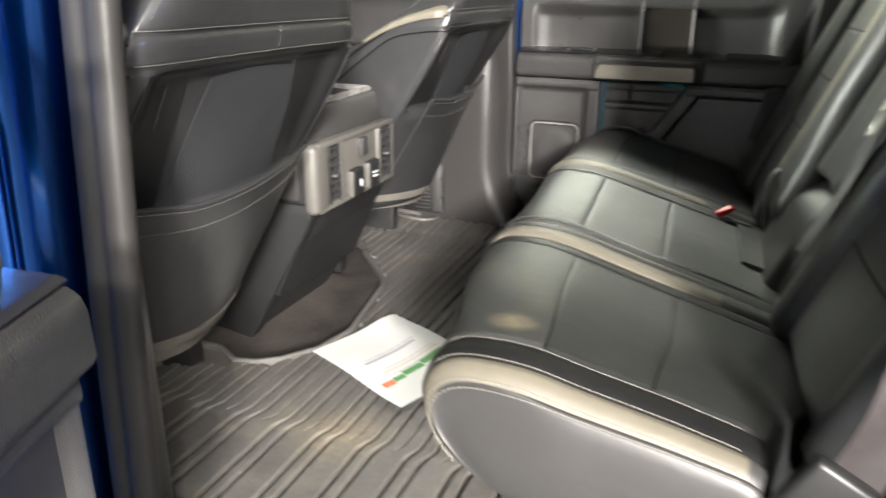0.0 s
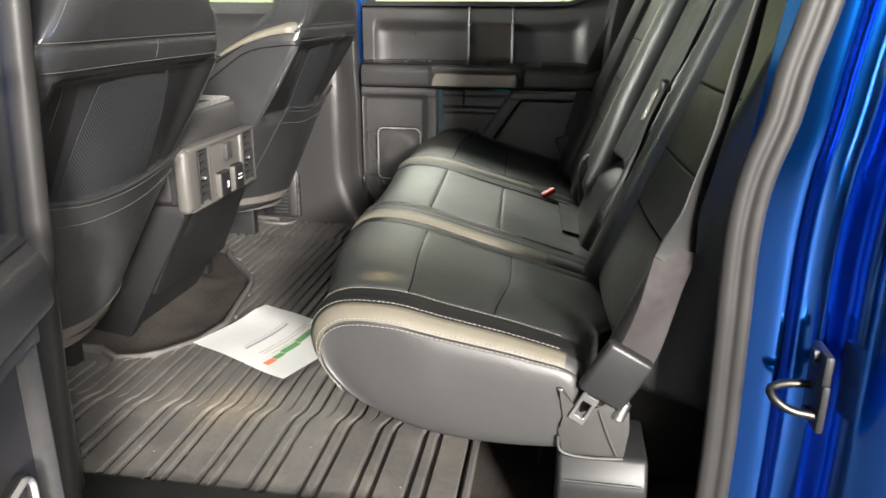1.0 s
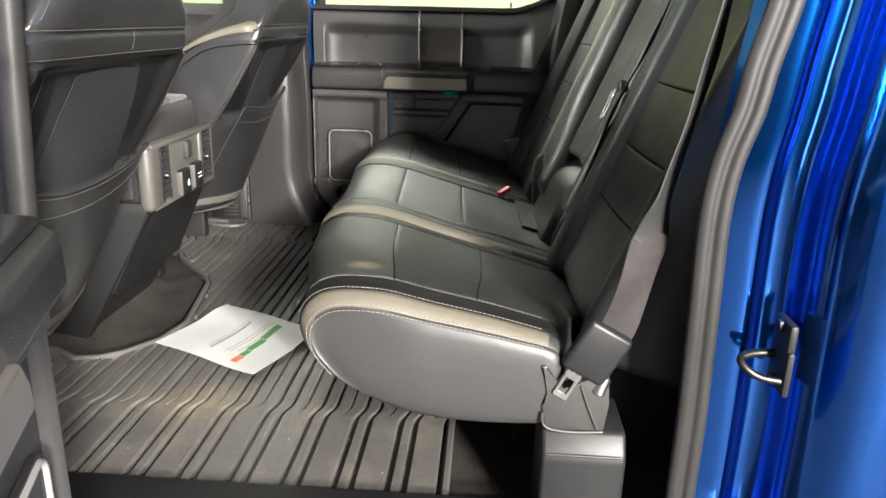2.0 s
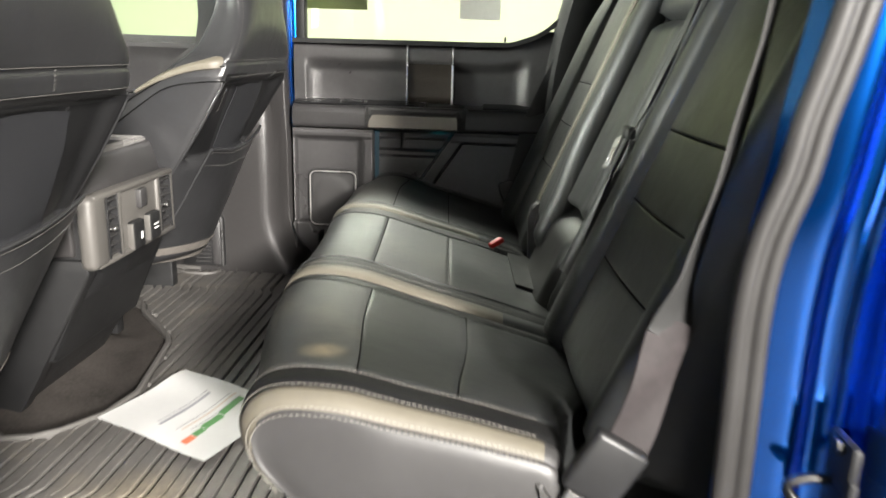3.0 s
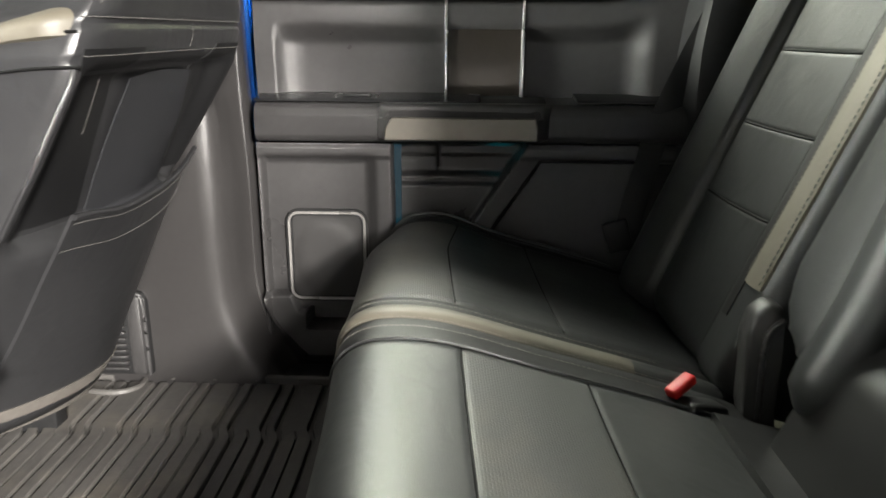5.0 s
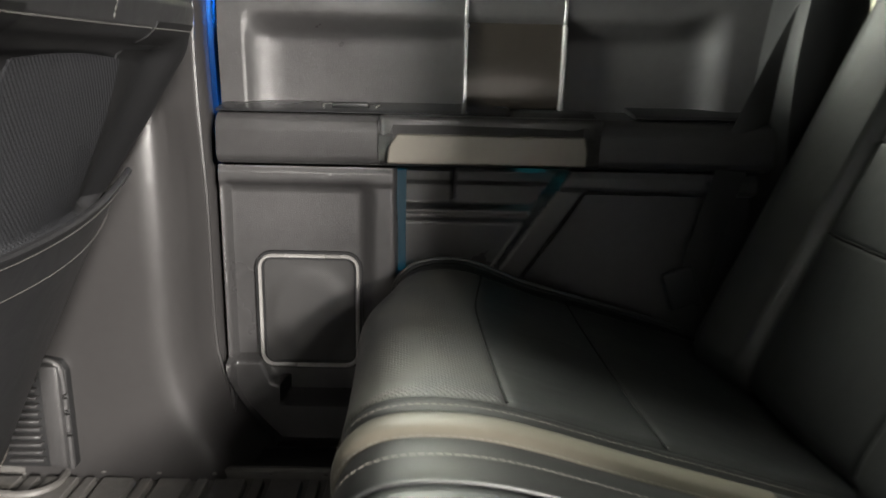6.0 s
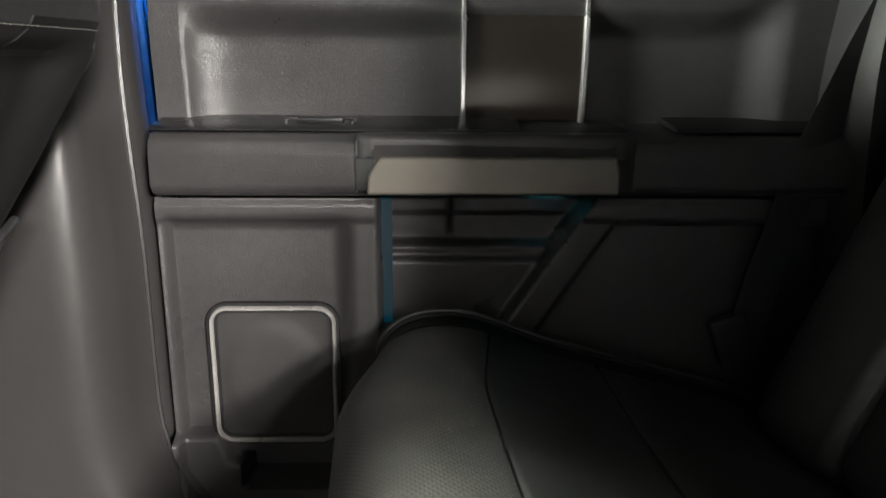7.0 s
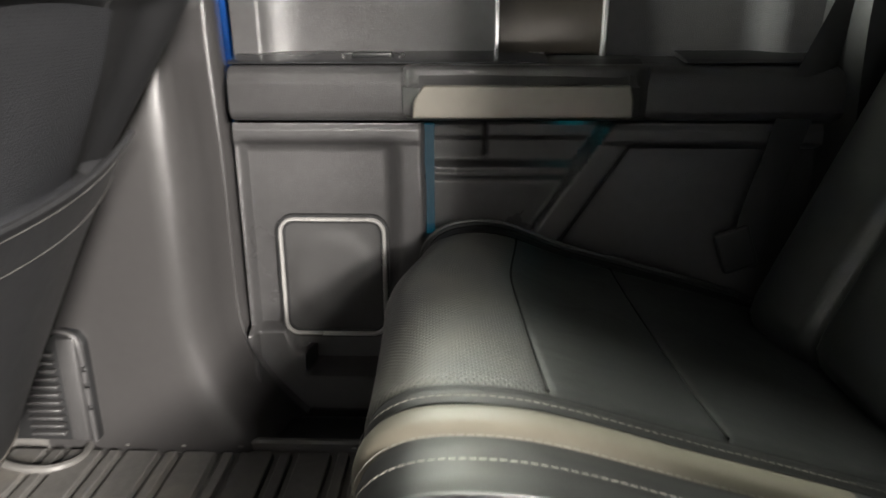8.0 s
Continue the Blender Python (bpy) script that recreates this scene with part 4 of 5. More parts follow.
part("tan_stripe", pad(stripe_f, span(1.651, 1.690, 8), span(0.345, 0.99, 40), (0.006, 0, 0)), TAN, seat, "tan leather stripe up the backrest")
row("stitching", [stripe_f(1.6535, z) + Vector((-0.0012, 0, 0)) for z in span(0.35, 0.95, 30)], (-0.9, 0, 0.4), DARK_THREAD, pitch=0.008, length=0.005, r=0.0011)
# Near-black strip over the groove by the stripe, in place of its shade.
part("seam_band", pad(lambda y, z: far_f(y, z) + Vector((-0.0012, 0, 0)), span(1.6915, 1.720, 6), span(0.30, 0.99, 36), (0.004, 0, 0)), BAND, seat, "black leather seam band")
row("stitching", [far_f(1.695, z) + Vector((-0.001, 0, 0)) for z in span(0.35, 0.95, 30)], (-0.9, 0, 0.4))


# folding armrest in the centre
ARM = [(1.238, 0.050), (1.250, 0.026), (1.266, 0.009), (1.285, 0.003), (1.31, 0.008), (1.34, 0.013), (1.40, 0.014), (1.435, 0.006), (1.455, 0.006), (1.470, 0.018), (1.482, 0.04)]


def arm_f(y, z):
    x = back_x(z, y) + (table(ARM, y - 0.008) + table(ARM, y) + table(ARM, y + 0.008)) / 3
    x += 0.035 * max(0.0, 1 - (z - 0.372 - 0.02 * (1 - ease(1.262, 1.31, y))) / 0.022) ** 2 + (0.06 * ((z - 0.715) / 0.03) ** 2 if z > 0.715 else 0.0)
    return Vector((x, y, z))


def block_f(y, z):
    x = back_x(z, y) + 0.006
    x += 0.050 * (max(0.0, z - 0.318) / 0.052) ** 2.4 + 0.03 * ease(1.31, 1.262, y)
    return Vector((x, y, z))


part("armrest", pad(arm_f, [1.242 + 0.238 * k / 56 for k in range(57)], span(0.372, 0.745, 60), (0.05, 0, -0.015)), LEATHER, seat, "folded black leather centre armrest", angle=75)
# The block takes a blacker leather than the armrest in place of its shade.
part("armrest_block", pad(block_f, span(1.255, 1.512, 40), span(0.215, 0.370, 36), (0.06, 0, -0.01)), BAND, seat, "rounded lower block of the armrest", angle=75)
part("armrest_roll", tube([Vector((back_x(z, 1.507) + 0.018 - 0.012 * ease(0.36, 0.52, z) + 0.05 * (1 - ease(0.25, 0.30, z)), 1.507, z)) for z in span(0.25, 0.95, 30)], 0.031, 0.012, 16, (0, 1, 0)), LEATHER, seat, "rounded leather bolster edge")
part("armrest_roll", tube([Vector((back_x(z, 1.235) + 0.020, 1.235, z)) for z in span(0.30, 0.95, 14)], 0.020, 0.015, 12, (0, 1, 0)), LEATHER, seat)
part("hinge_cover", prism([(0.240, 0.225), (0.234, 0.310), (0.240, 0.337), (0.254, 0.349), (0.271, 0.345), (0.272, 0.316), (0.268, 0.280), (0.274, 0.225), (0.286, 0.170), (0.246, 0.170)], "y", 1.598, 1.630, 0.006, 3), PLASTIC, seat, "black plastic hinge cover")
part("hinge_rib", tube([(0.256, 1.598, 0.215), (0.253, 1.597, 0.290), (0.256, 1.597, 0.318), (0.270, 1.598, 0.332)], 0.0035, 0.006), PLASTIC, seat)
part("flap", pad(lambda y, x: Vector((x + SKEW * (y - 1.15), y, 0.235 - 0.25 * (x - 0.22) + 0.006 * math.sin(9 * y))), span(1.36, 1.56, 16), span(0.215, 0.32, 10), (0, 0, -0.012)), BLACK, seat, "black cloth flap at the cushion's rear edge")

# ---------------------------------------------------------------- belts and buckles
def strap(points, width, across, thick=0.0016, wave=0.0012):
    """Flat webbing along a path; across gives its width's direction."""
    path = smooth_path(points, 0.008)
    bm = bmesh.new()
    n = len(path)
    rows = []
    for i, p in enumerate(path):
        d = (path[min(i + 1, n - 1)] - path[max(i - 1, 0)]).normalized()
        a = Vector(across(i / (n - 1)) if callable(across) else across)
        a = (a - d * a.dot(d)).normalized()
        nn = d.cross(a)
        rows.append([bm.verts.new(p + a * (w * width / 2) + nn * h + nn * wave * math.sin(i * 0.35 + w * 2)) for w, h in ((-1, 0), (-0.96, thick), (-0.5, thick), (0, thick), (0.5, thick), (0.96, thick), (1, 0), (0.5, -thick), (0, -thick), (-0.5, -thick))])
    for a, b in zip(rows, rows[1:]):
        for j in range(len(a)):
            k = (j + 1) % len(a)
            bm.faces.new((a[j], a[k], b[k], b[j]))
    bm.faces.new(rows[0])
    bm.faces.new(rows[-1][::-1])
    return bm


belt = thing("seat_belt", "grey webbing seat belt with black cover at the doorway", "seat belt")
part("webbing", strap([(0.425, 0.72, 1.05), (0.398, 0.715, 0.80), (0.372, 0.708, 0.62), (0.345, 0.700, 0.50), (0.324, 0.690, 0.412), (0.320, 0.686, 0.400)], 0.048, lambda a: (0.55 + 0.45 * ease(0.88, 1, a), 1 - 0.85 * ease(0.88, 1, a), -0.2 - 0.15 * ease(0.88, 1, a))), SHADED_WEBBING, belt, "belt webbing coloured for shade")
part("lower_webbing", strap([(0.3265, 0.6915, 0.420), (0.324, 0.690, 0.412), (0.316, 0.682, 0.385), (0.305, 0.672, 0.345), (0.290, 0.664, 0.300), (0.270, 0.660, 0.262)], 0.046, (1, 0.15, -0.35), wave=0.0028), WEBBING, belt, "grey webbing of the lower belt")
cover_m = Matrix.Translation((0.266, 0.655, 0.271)) @ Matrix(((0.88, 0.0, 0.475, 0), (0.0, 1, 0, 0), (-0.475, 0.0, 0.88, 0), (0, 0, 0, 1)))
part("belt_cover", box((0.060, 0.020, 0.072), (0, 0, 0), 0.006, 3, m=cover_m), BLACK, belt, "black plastic belt cover")
tongue_m = Matrix.Translation((0.232, 0.648, 0.228)) @ Matrix(((0.88, 0.0, 0.47, 0), (0.0, 1, 0, 0), (-0.47, 0.0, 0.88, 0), (0, 0, 0, 1)))
bm = join(box((0.006, 0.0035, 0.046), (-0.010, 0, 0), 0.001, 1), box((0.006, 0.0035, 0.046), (0.010, 0, 0), 0.001, 1), box((0.0255, 0.0030, 0.010), (0, 0, -0.0198), 0.001, 1), box((0.0265, 0.0040, 0.012), (0, 0, 0.016), 0.001, 1))
bmesh.ops.transform(bm, matrix=tongue_m, verts=bm.verts)
bmesh.ops.scale(bm, vec=(0.8, 1, 0.85), verts=bm.verts, space=Matrix.Translation((-0.232, -0.648, -0.228)))
part("tongue", bm, STEEL, belt, "bright metal belt tongue")
part("anchor_bolt", tube([(0.280, 0.655, 0.236), (0.272, 0.650, 0.216)], 0.008, 0.004, 10), STEEL, belt)
bracket = [(0.210, 0.160), (0.284, 0.162), (0.288, 0.200), (0.284, 0.246), (0.266, 0.236), (0.248, 0.232), (0.228, 0.216), (0.206, 0.250), (0.198, 0.250), (0.212, 0.212), (0.202, 0.196)]
part("anchor_bracket", prism(bracket, "y", 0.650, 0.668, 0.003), BRACKET, belt, "grey coated anchor bracket")
part("bracket_rib", tube([(0.250, 0.649, 0.226), (0.262, 0.648, 0.195), (0.275, 0.648, 0.166)], 0.0016, 0.006), BRACKET, belt)
part("bracket_lip", tube([(0.204, 0.649, 0.186), (0.209, 0.648, 0.166), (0.240, 0.647, 0.161), (0.284, 0.648, 0.163)], 0.0020, 0.006), BRACKET, belt)
cover = [(0.637, -0.012), (0.635, 0.126), (0.639, 0.137), (0.654, 0.160), (0.75, 0.160), (0.75, -0.012)]
lower_cover = thing("anchor_cover", "dark grey plastic cover below the belt anchor", "anchor cover")
part("body", prism(cover, "x", 0.206, 0.314, 0.006, 3), BLACK, lower_cover)
part("top_ridge", tube([(0.213, 0.6385, 0.132), (0.260, 0.6375, 0.1325), (0.307, 0.6385, 0.132)], 0.0022, 0.008), BLACK, lower_cover)

# centre belt with its stowed tongue, hanging on the backrest's edge
cb = thing("centre_seat_belt", "shade-coloured belt webbing with bright tongue beside the centre armrest", "seat belt")
part("webbing", strap([(0.53, 1.13, 1.05), (0.455, 1.16, 0.80), (0.394, 1.175, 0.62), (0.358, 1.190, 0.535), (0.322, 1.205, 0.42), (0.30, 1.21, 0.33)], 0.044, (0.25, 1, -0.1)), SHADED_WEBBING, cb)
part("keeper", box((0.016, 0.040, 0.020), (0.360, 1.190, 0.552), 0.005, 3), BLACK, cb, "black plastic belt keeper")
tm = Matrix.Translation((0.339, 1.198, 0.518)) @ Euler((radians(-18), radians(24), 0)).to_matrix().to_4x4()
bm = join(box((0.004, 0.007, 0.050), (0, -0.011, 0), 0.001, 1), box((0.004, 0.007, 0.050), (0, 0.011, 0), 0.001, 1), box((0.0035, 0.0275, 0.010), (0, 0, -0.0218), 0.001, 1), box((0.005, 0.030, 0.016), (0, 0, 0.020), 0.001, 1))
bmesh.ops.transform(bm, matrix=tm, verts=bm.verts)
part("tongue", bm, BELT_STEEL, cb, "bright metal belt tongue")

part("belt_guide", box((0.030, 0.046, 0.016), (0.428, 1.585, 0.742), 0.005, 3), BLACK, cb, "black plastic belt guide")

# buckles between the cushions
bk = thing("belt_buckle", "black seat belt buckle with red release button", "buckle")
part("housing", box((0.060, 0.032, 0.022), (0, 0, 0), 0.007, 3, m=Matrix.Translation((0.190, 1.590, 0.228)) @ Euler((0, radians(18), radians(28))).to_matrix().to_4x4()), BLACK, bk)
part("button", box((0.036, 0.017, 0.012), (0, 0, 0), 0.004, 3, m=Matrix.Translation((0.167, 1.594, 0.255)) @ Euler((0, radians(-22), radians(34))).to_matrix().to_4x4()), RED, bk, "red release button")
fb = thing("belt_stalk", "grey belt end lying beside the far cushion", "belt end")
part("stalk", box((0.046, 0.012, 0.058), (0, 0, 0), 0.018, 4, m=Matrix.Translation((0.205, 2.132, 0.275)) @ Euler((0, radians(-20), 0)).to_matrix().to_4x4()), BLACK, fb)
part("webbing", strap([(0.215, 2.135, 0.25), (0.235, 2.13, 0.36), (0.270, 2.125, 0.50), (0.36, 2.13, 0.72), (0.45, 2.11, 1.05)], 0.046, (1, 0.2, -0.3)), SHADED_WEBBING, fb)
part("belt_stop", box((0.020, 0.006, 0.012), (0.352, 2.118, 0.640), 0.002, 2), BELT_STEEL, fb, "small bright belt stop")


# ---------------------------------------------------------------- front seats
REAR = [(0.10, -0.600), (0.17, -0.566), (0.30, -0.512), (0.42, -0.468), (0.50, -0.444), (0.56, -0.422), (0.62, -0.402), (0.66, -0.391), (0.72, -0.376), (0.80, -0.376), (0.95, -0.41)]
FRONT = [(0.10, -0.86), (0.17, -0.86), (0.30, -0.84), (0.42, -0.79), (0.49, -0.705), (0.567, -0.610), (0.61, -0.54), (0.64, -0.49), (0.70, -0.472), (0.76, -0.455), (0.95, -0.50)]
HALF = [(0.10, 0.195), (0.17, 0.205), (0.30, 0.227), (0.42, 0.236), (0.50, 0.238), (0.60, 0.238), (0.630, 0.238), (0.650, 0.212), (0.68, 0.193), (0.71, 0.168), (0.74, 0.152), (0.80, 0.142), (0.95, 0.130)]
SIDE = [(0.10, 0.12), (0.25, 0.085), (0.38, 0.050), (0.50, 0.008), (0.58, -0.012), (0.66, -0.010), (0.75, 0.01), (0.95, 0.03)]
OUT = [(0.10, 0.13), (0.20, 0.11), (0.43, 0.04), (0.60, 0.0), (0.95, 0.0)]
SHOULDER = [(0.385, 0.642), (0.42, 0.644), (0.488, 0.635), (0.542, 0.613), (0.612, 0.569), (0.706, 0.494), (0.80, 0.42)]


def smooth_table(rows, z):
    return sum(table(rows, z + o) for o in (-0.03, -0.015, 0, 0.015, 0.03)) / 5


def front_seat(yc, inboard, rise, label):
    s = thing("front_seat", label, "car seat", "front seats")

    def at(w, z, lift=0.0, recess=True):
        """The rear face at w across from the middle and z up; its sides fall away towards the floor."""
        v = w / smooth_table(HALF, z)
        x = smooth_table(REAR, z) - 0.02 * abs(v) ** 10 - table(SIDE, z) * v * v - table(OUT, z) * (1.0 if inboard > 0 else 0.45) * max(0.0, -v * inboard) ** 2
        if recess:
            x -= 0.030 * within(w, -0.165 if inboard > 0 else -0.190, 0.190 if inboard > 0 else 0.165, 0.045) * within(z, 0.40 + rise, 0.578, 0.020)
        x -= 0.0035 * (dip(z, 0.596, 0.004) + dip(z, 0.630, 0.004))
        return Vector((x + lift, yc + w, z))

    def slim(a, z):
        """The upper block narrows forwards and leaves a ledge for the shoulder."""
        return 0.012 * ease(0.0, 0.55, a) * ease(0.632, 0.652, z)

    def section(z):
        h, xf = smooth_table(HALF, z), smooth_table(FRONT, z)
        pts = [at(math.sin((k / 60 - 0.5) * math.pi) * 0.992 * h, z) for k in range(61)]
        for k in range(1, 12):
            a = k / 12
            pts.append(Vector((pts[60].x + (xf - pts[60].x) * a, yc + h * 0.992 + 0.006 * math.sin(a * math.pi) - slim(a, z), z)))
        for k in range(21):
            a = math.sin((0.5 - k / 20) * math.pi) * 0.97
            dish = 0.05 * (1 - abs(a) ** 3) if z < 0.62 else 0.0
            pts.append(Vector((xf + dish, yc + a * (h - slim(1.0, z)), z)))
        for k in range(1, 12):
            a = k / 12
            pts.append(Vector((xf + (pts[0].x - xf) * a, yc - h * 0.992 - 0.006 * math.sin(a * math.pi) + slim(1 - a, z), z)))
        return pts
    bm = bmesh.new()
    zs = sorted(set(span(0.165, 0.95, 62) + [0.588, 0.592, 0.596, 0.600, 0.604, 0.622, 0.626, 0.630, 0.634, 0.638]))
    rows = [[bm.verts.new(p) for p in section(z)] for z in zs]
    for a, b in zip(rows, rows[1:]):
        for j in range(len(a)):
            k = (j + 1) % len(a)
            bm.faces.new((a[j], a[k], b[k], b[j]))
    bm.faces.new(rows[0])
    bm.faces.new(rows[-1][::-1])
    part("seat_shell", bm, BACK_LEATHER, s, "", 75)
    for sg in (-1, 1):
        # tan shoulder and the roll that goes on from it
        def sh(u, v, sg=sg):
            x = -0.400 - 0.373 * u
            high = 0.026 - 0.012 * ease(0.25, 0.6, u)
            ze = (table(SHOULDER, -x - 0.02) + table(SHOULDER, -x) + table(SHOULDER, -x + 0.02)) / 3
            y = 0.2425 + 0.004 * math.sin(v * math.pi) * ease(0, 0.15, u) - (0.012 + 0.050 * ease(0.0, 0.25, u)) * v * v - 0.020 * max(0.0, (x + 0.444) / 0.032) ** 2
            return Vector((x, yc + sg * y, ze + 0.002 - high + high * v ** 0.6))
        part("shoulder_pad", pad(sh, span(0.035, 0.54, 22), span(0.0, 1.0, 8), (-0.010, -sg * 0.02, -0.012)), TAN, s, "tan leather shoulder of the seat")
        part("wing_roll", pad(sh, span(0.54, 1.0, 14), span(0.0, 1.0, 8), (0, -sg * 0.02, -0.02)), BACK_LEATHER, s)

        def on_side(x, z, sg=sg):
            xr = at(sg * smooth_table(HALF, z) * 0.99, z).x
            a = max(0.0, min(1.0, (x - xr) / (smooth_table(FRONT, z) - xr)))
            return Vector((x, yc + sg * (smooth_table(HALF, z) * 0.992 + 0.006 * math.sin(a * math.pi) + 0.001), z))
        # seams of the side panel
        if not (inboard < 0 < sg):
            for line in ([(-0.412, 0.622), (-0.450, 0.620), (-0.499, 0.612), (-0.566, 0.578), (-0.650, 0.525), (-0.720, 0.470)],
                         [(-0.410, 0.592), (-0.463, 0.589), (-0.534, 0.575), (-0.596, 0.536), (-0.683, 0.470), (-0.74, 0.415)]):
                line = [on_side(*q) for q in line]
                part("seam", tube(line, 0.0016, 0.01, 6), SEAM_SHADE, s)
        edge = [at(sg * 0.228 * smooth_table(HALF, z) / 0.232, z, 0.001) for z in span(0.28, 0.592, 22)]
        part("edge_piping", tube(edge, 0.0028, 0.008), BACK_LEATHER, s)
        tagged(part("stitching", stitches([at(sg * 0.205 * smooth_table(HALF, z) / 0.213, z, 0.0015) for z in span(0.645, 0.94, 22)], (1, 0, 0.2)), SEAM_THREAD, s), kind="stuff")
        # walls of the recess, blacker than the seat shell

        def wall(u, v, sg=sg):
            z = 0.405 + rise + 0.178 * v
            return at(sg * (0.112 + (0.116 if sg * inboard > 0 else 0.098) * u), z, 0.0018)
        part("recess_wall", pad(wall, span(0, 1, 16), span(0, 1, 24), (-0.003, 0, 0)), RECESS_BLACK, s, "matt black wall of the recess")
    # stitched seams across the rear
    for z in (0.6005, 0.6345):
        tagged(part("stitching", stitches([at(v * 0.228, z, 0.0012) for v in span(-1, 1, 30)], (1, 0, 0.2)), SEAM_THREAD, s), kind="stuff")
    for w, z0, z1 in ((0.018, 0.604, 0.632), (-0.146, 0.52, 0.595)):
        tagged(part("stitching", stitches([at(w, z, 0.003) for z in span(z0, z1, 14)], (1, 0, 0.2)), SEAM_THREAD, s), kind="stuff")
    # mesh panel in the recess

    def meshed(u, v):
        left = -0.102 + 0.034 * v ** 2
        right = 0.129 - 0.014 * ease(0.6, 1.0, v)
        w = left + (right - left) * u
        z = 0.392 + rise + (0.180 - rise) * v + 0.005 * math.sin(u * math.pi) * v
        return at(w, z, 0.005)
    part("mesh_panel", pad(meshed, span(0, 1, 40), span(0, 1, 40), (-0.001, 0, 0)), MESH, s, "woven mesh map pocket panel")

    # pocket below with its lip
    def pocket(u, v):
        w = -0.176 + 0.350 * u
        zt = 0.404 + rise + 0.012 * ease(0.3, 0, u) + 0.030 * u ** 2.6
        zb = 0.182 + 0.022 * (u if inboard > 0 else 1 - u)
        return at(w, zb + (zt - zb) * v, 0.004 + 0.006 * v ** 2, recess=False)
    part("pocket", pad(pocket, span(0, 1, 30), span(0, 1, 24), (-0.004, 0, 0)), BACK_LEATHER, s, "black vinyl seat back pocket")
    part("pocket_lip", tube([pocket(u, 1.0) for u in span(0, 1, 16)], 0.0036, 0.01), BACK_LEATHER, s)
    for v, o in ((0.968, 0.0015), (0.84, 0.001)):
        tagged(part("stitching", stitches([pocket(u, v) + Vector((o + 0.001, 0, 0)) for u in span(0, 1, 24)], (1, 0, 0.2)), SEAM_THREAD, s), kind="stuff")
    # lower cloth hem and seat foot

    def hem(u, v):
        a = u if inboard > 0 else 1 - u
        return at(-0.17 + 0.34 * u, (0.182 + 0.022 * a) - (0.052 - 0.012 * a) * v, 0.006 - 0.012 * v, recess=False)
    part("hem", pad(hem, span(0, 1, 20), span(0, 1, 5), (-0.006, 0, 0)), CLOTH, s, "grey cloth hem below the pocket")
    part("seat_cushion", box((0.40, 0.46, 0.15), (-0.90, yc, 0.18), 0.05, 4), BACK_LEATHER, s)
    for dy in (-0.16, 0.16):
        part("seat_rail", box((0.42, 0.035, 0.10), (-0.93, yc + dy, 0.038), 0.006), BLACK, s)
    # upper back that carries the head restraint
    part("head_restraint", box((0.11, 0.27, 0.20), (-0.555, yc, 1.02), 0.04, 4), BACK_LEATHER, s)
    return s


front_seat(0.872, 1, 0.006, "black leather front seat with mesh map pocket and tan shoulders")
front_seat(1.752, -1, 0.024, "black leather front passenger seat with tan shoulders")

# ---------------------------------------------------------------- centre console
con = thing("centre_console", "grey console with rear air vents and power sockets", "console")


def face_m(y, z):
    """A frame on the console's upright rear face: x across, y up the face, z out."""
    return Matrix.Translation((-0.534, y, z)) @ Matrix(((0, 0, 1, 0), (1, 0, 0, 0), (0, 1, 0, 0), (0, 0, 0, 1)))


part("console_body", prism([(-0.95, 0.10), (-0.62, 0.10), (-0.56, 0.262), (-0.545, 0.28), (-0.545, 0.410), (-0.95, 0.412)], "y", 1.170, 1.484, 0.008, 3), BLACK, con)
part("bin_wall", prism([(-0.546, 0.405), (-0.562, 0.463), (-0.568, 0.470), (-0.582, 0.470), (-0.582, 0.405)], "y", 1.178, 1.484, 0.004, 2), PLASTIC, con)
for y0, y1 in ((1.178, 1.196), (1.466, 1.484)):
    part("bin_wall", prism([(-0.578, 0.395), (-0.578, 0.468), (-0.95, 0.478), (-0.95, 0.395)], "y", y0, y1, 0.004, 2), PLASTIC, con)
# Bin floor is coloured lighter than the console for light reflected inside.
part("bin_floor", box((0.36, 0.27, 0.012), (-0.77, 1.335, 0.408), 0.004), PILLAR, con)
part("console_lower", prism([(-0.95, -0.012), (-0.71, -0.012), (-0.665, 0.06), (-0.545, 0.272), (-0.95, 0.275)], "y", 1.190, 1.474, 0.006), BLACK, con)
part("console_side", prism([(-0.95, -0.012), (-0.70, -0.012), (-0.66, 0.06), (-0.538, 0.274), (-0.538, 0.300), (-0.95, 0.300)], "y", 1.160, 1.194, 0.006), BLACK, con)
# The doorway side is lighter than the body: its light is in the colour.
part("side_cover", prism([(-0.95, 0.304), (-0.562, 0.304), (-0.562, 0.400), (-0.95, 0.420)], "y", 1.160, 1.182, 0.006, 3), PILLAR, con, "side cover coloured lighter for its light")
# frame of the rear face
fr = face_m(1.321, 0.347)
part("face_frame", join(box((0.316, 0.013, 0.026), (0.008, 0.0595, 0.0), 0.006, m=fr), box((0.316, 0.013, 0.026), (0.008, -0.0595, 0.0), 0.006, m=fr),
                        box((0.056, 0.132, 0.032), (-0.138, 0, -0.002), 0.014, 4, m=fr), box((0.014, 0.128, 0.026), (-0.066, 0, 0.0), 0.005, 3, m=fr),
                        box((0.017, 0.132, 0.026), (0.1575, 0, -0.001), 0.007, 3, m=fr), box((0.014, 0.128, 0.026), (0.094, 0, 0.0), 0.005, 3, m=fr)), CONSOLE_TRIM, con, "satin grey face frame")
part("socket_plate", box((0.172, 0.116, 0.016), (0.022, 0, -0.001), 0.004, m=fr), CONSOLE_TRIM, con)
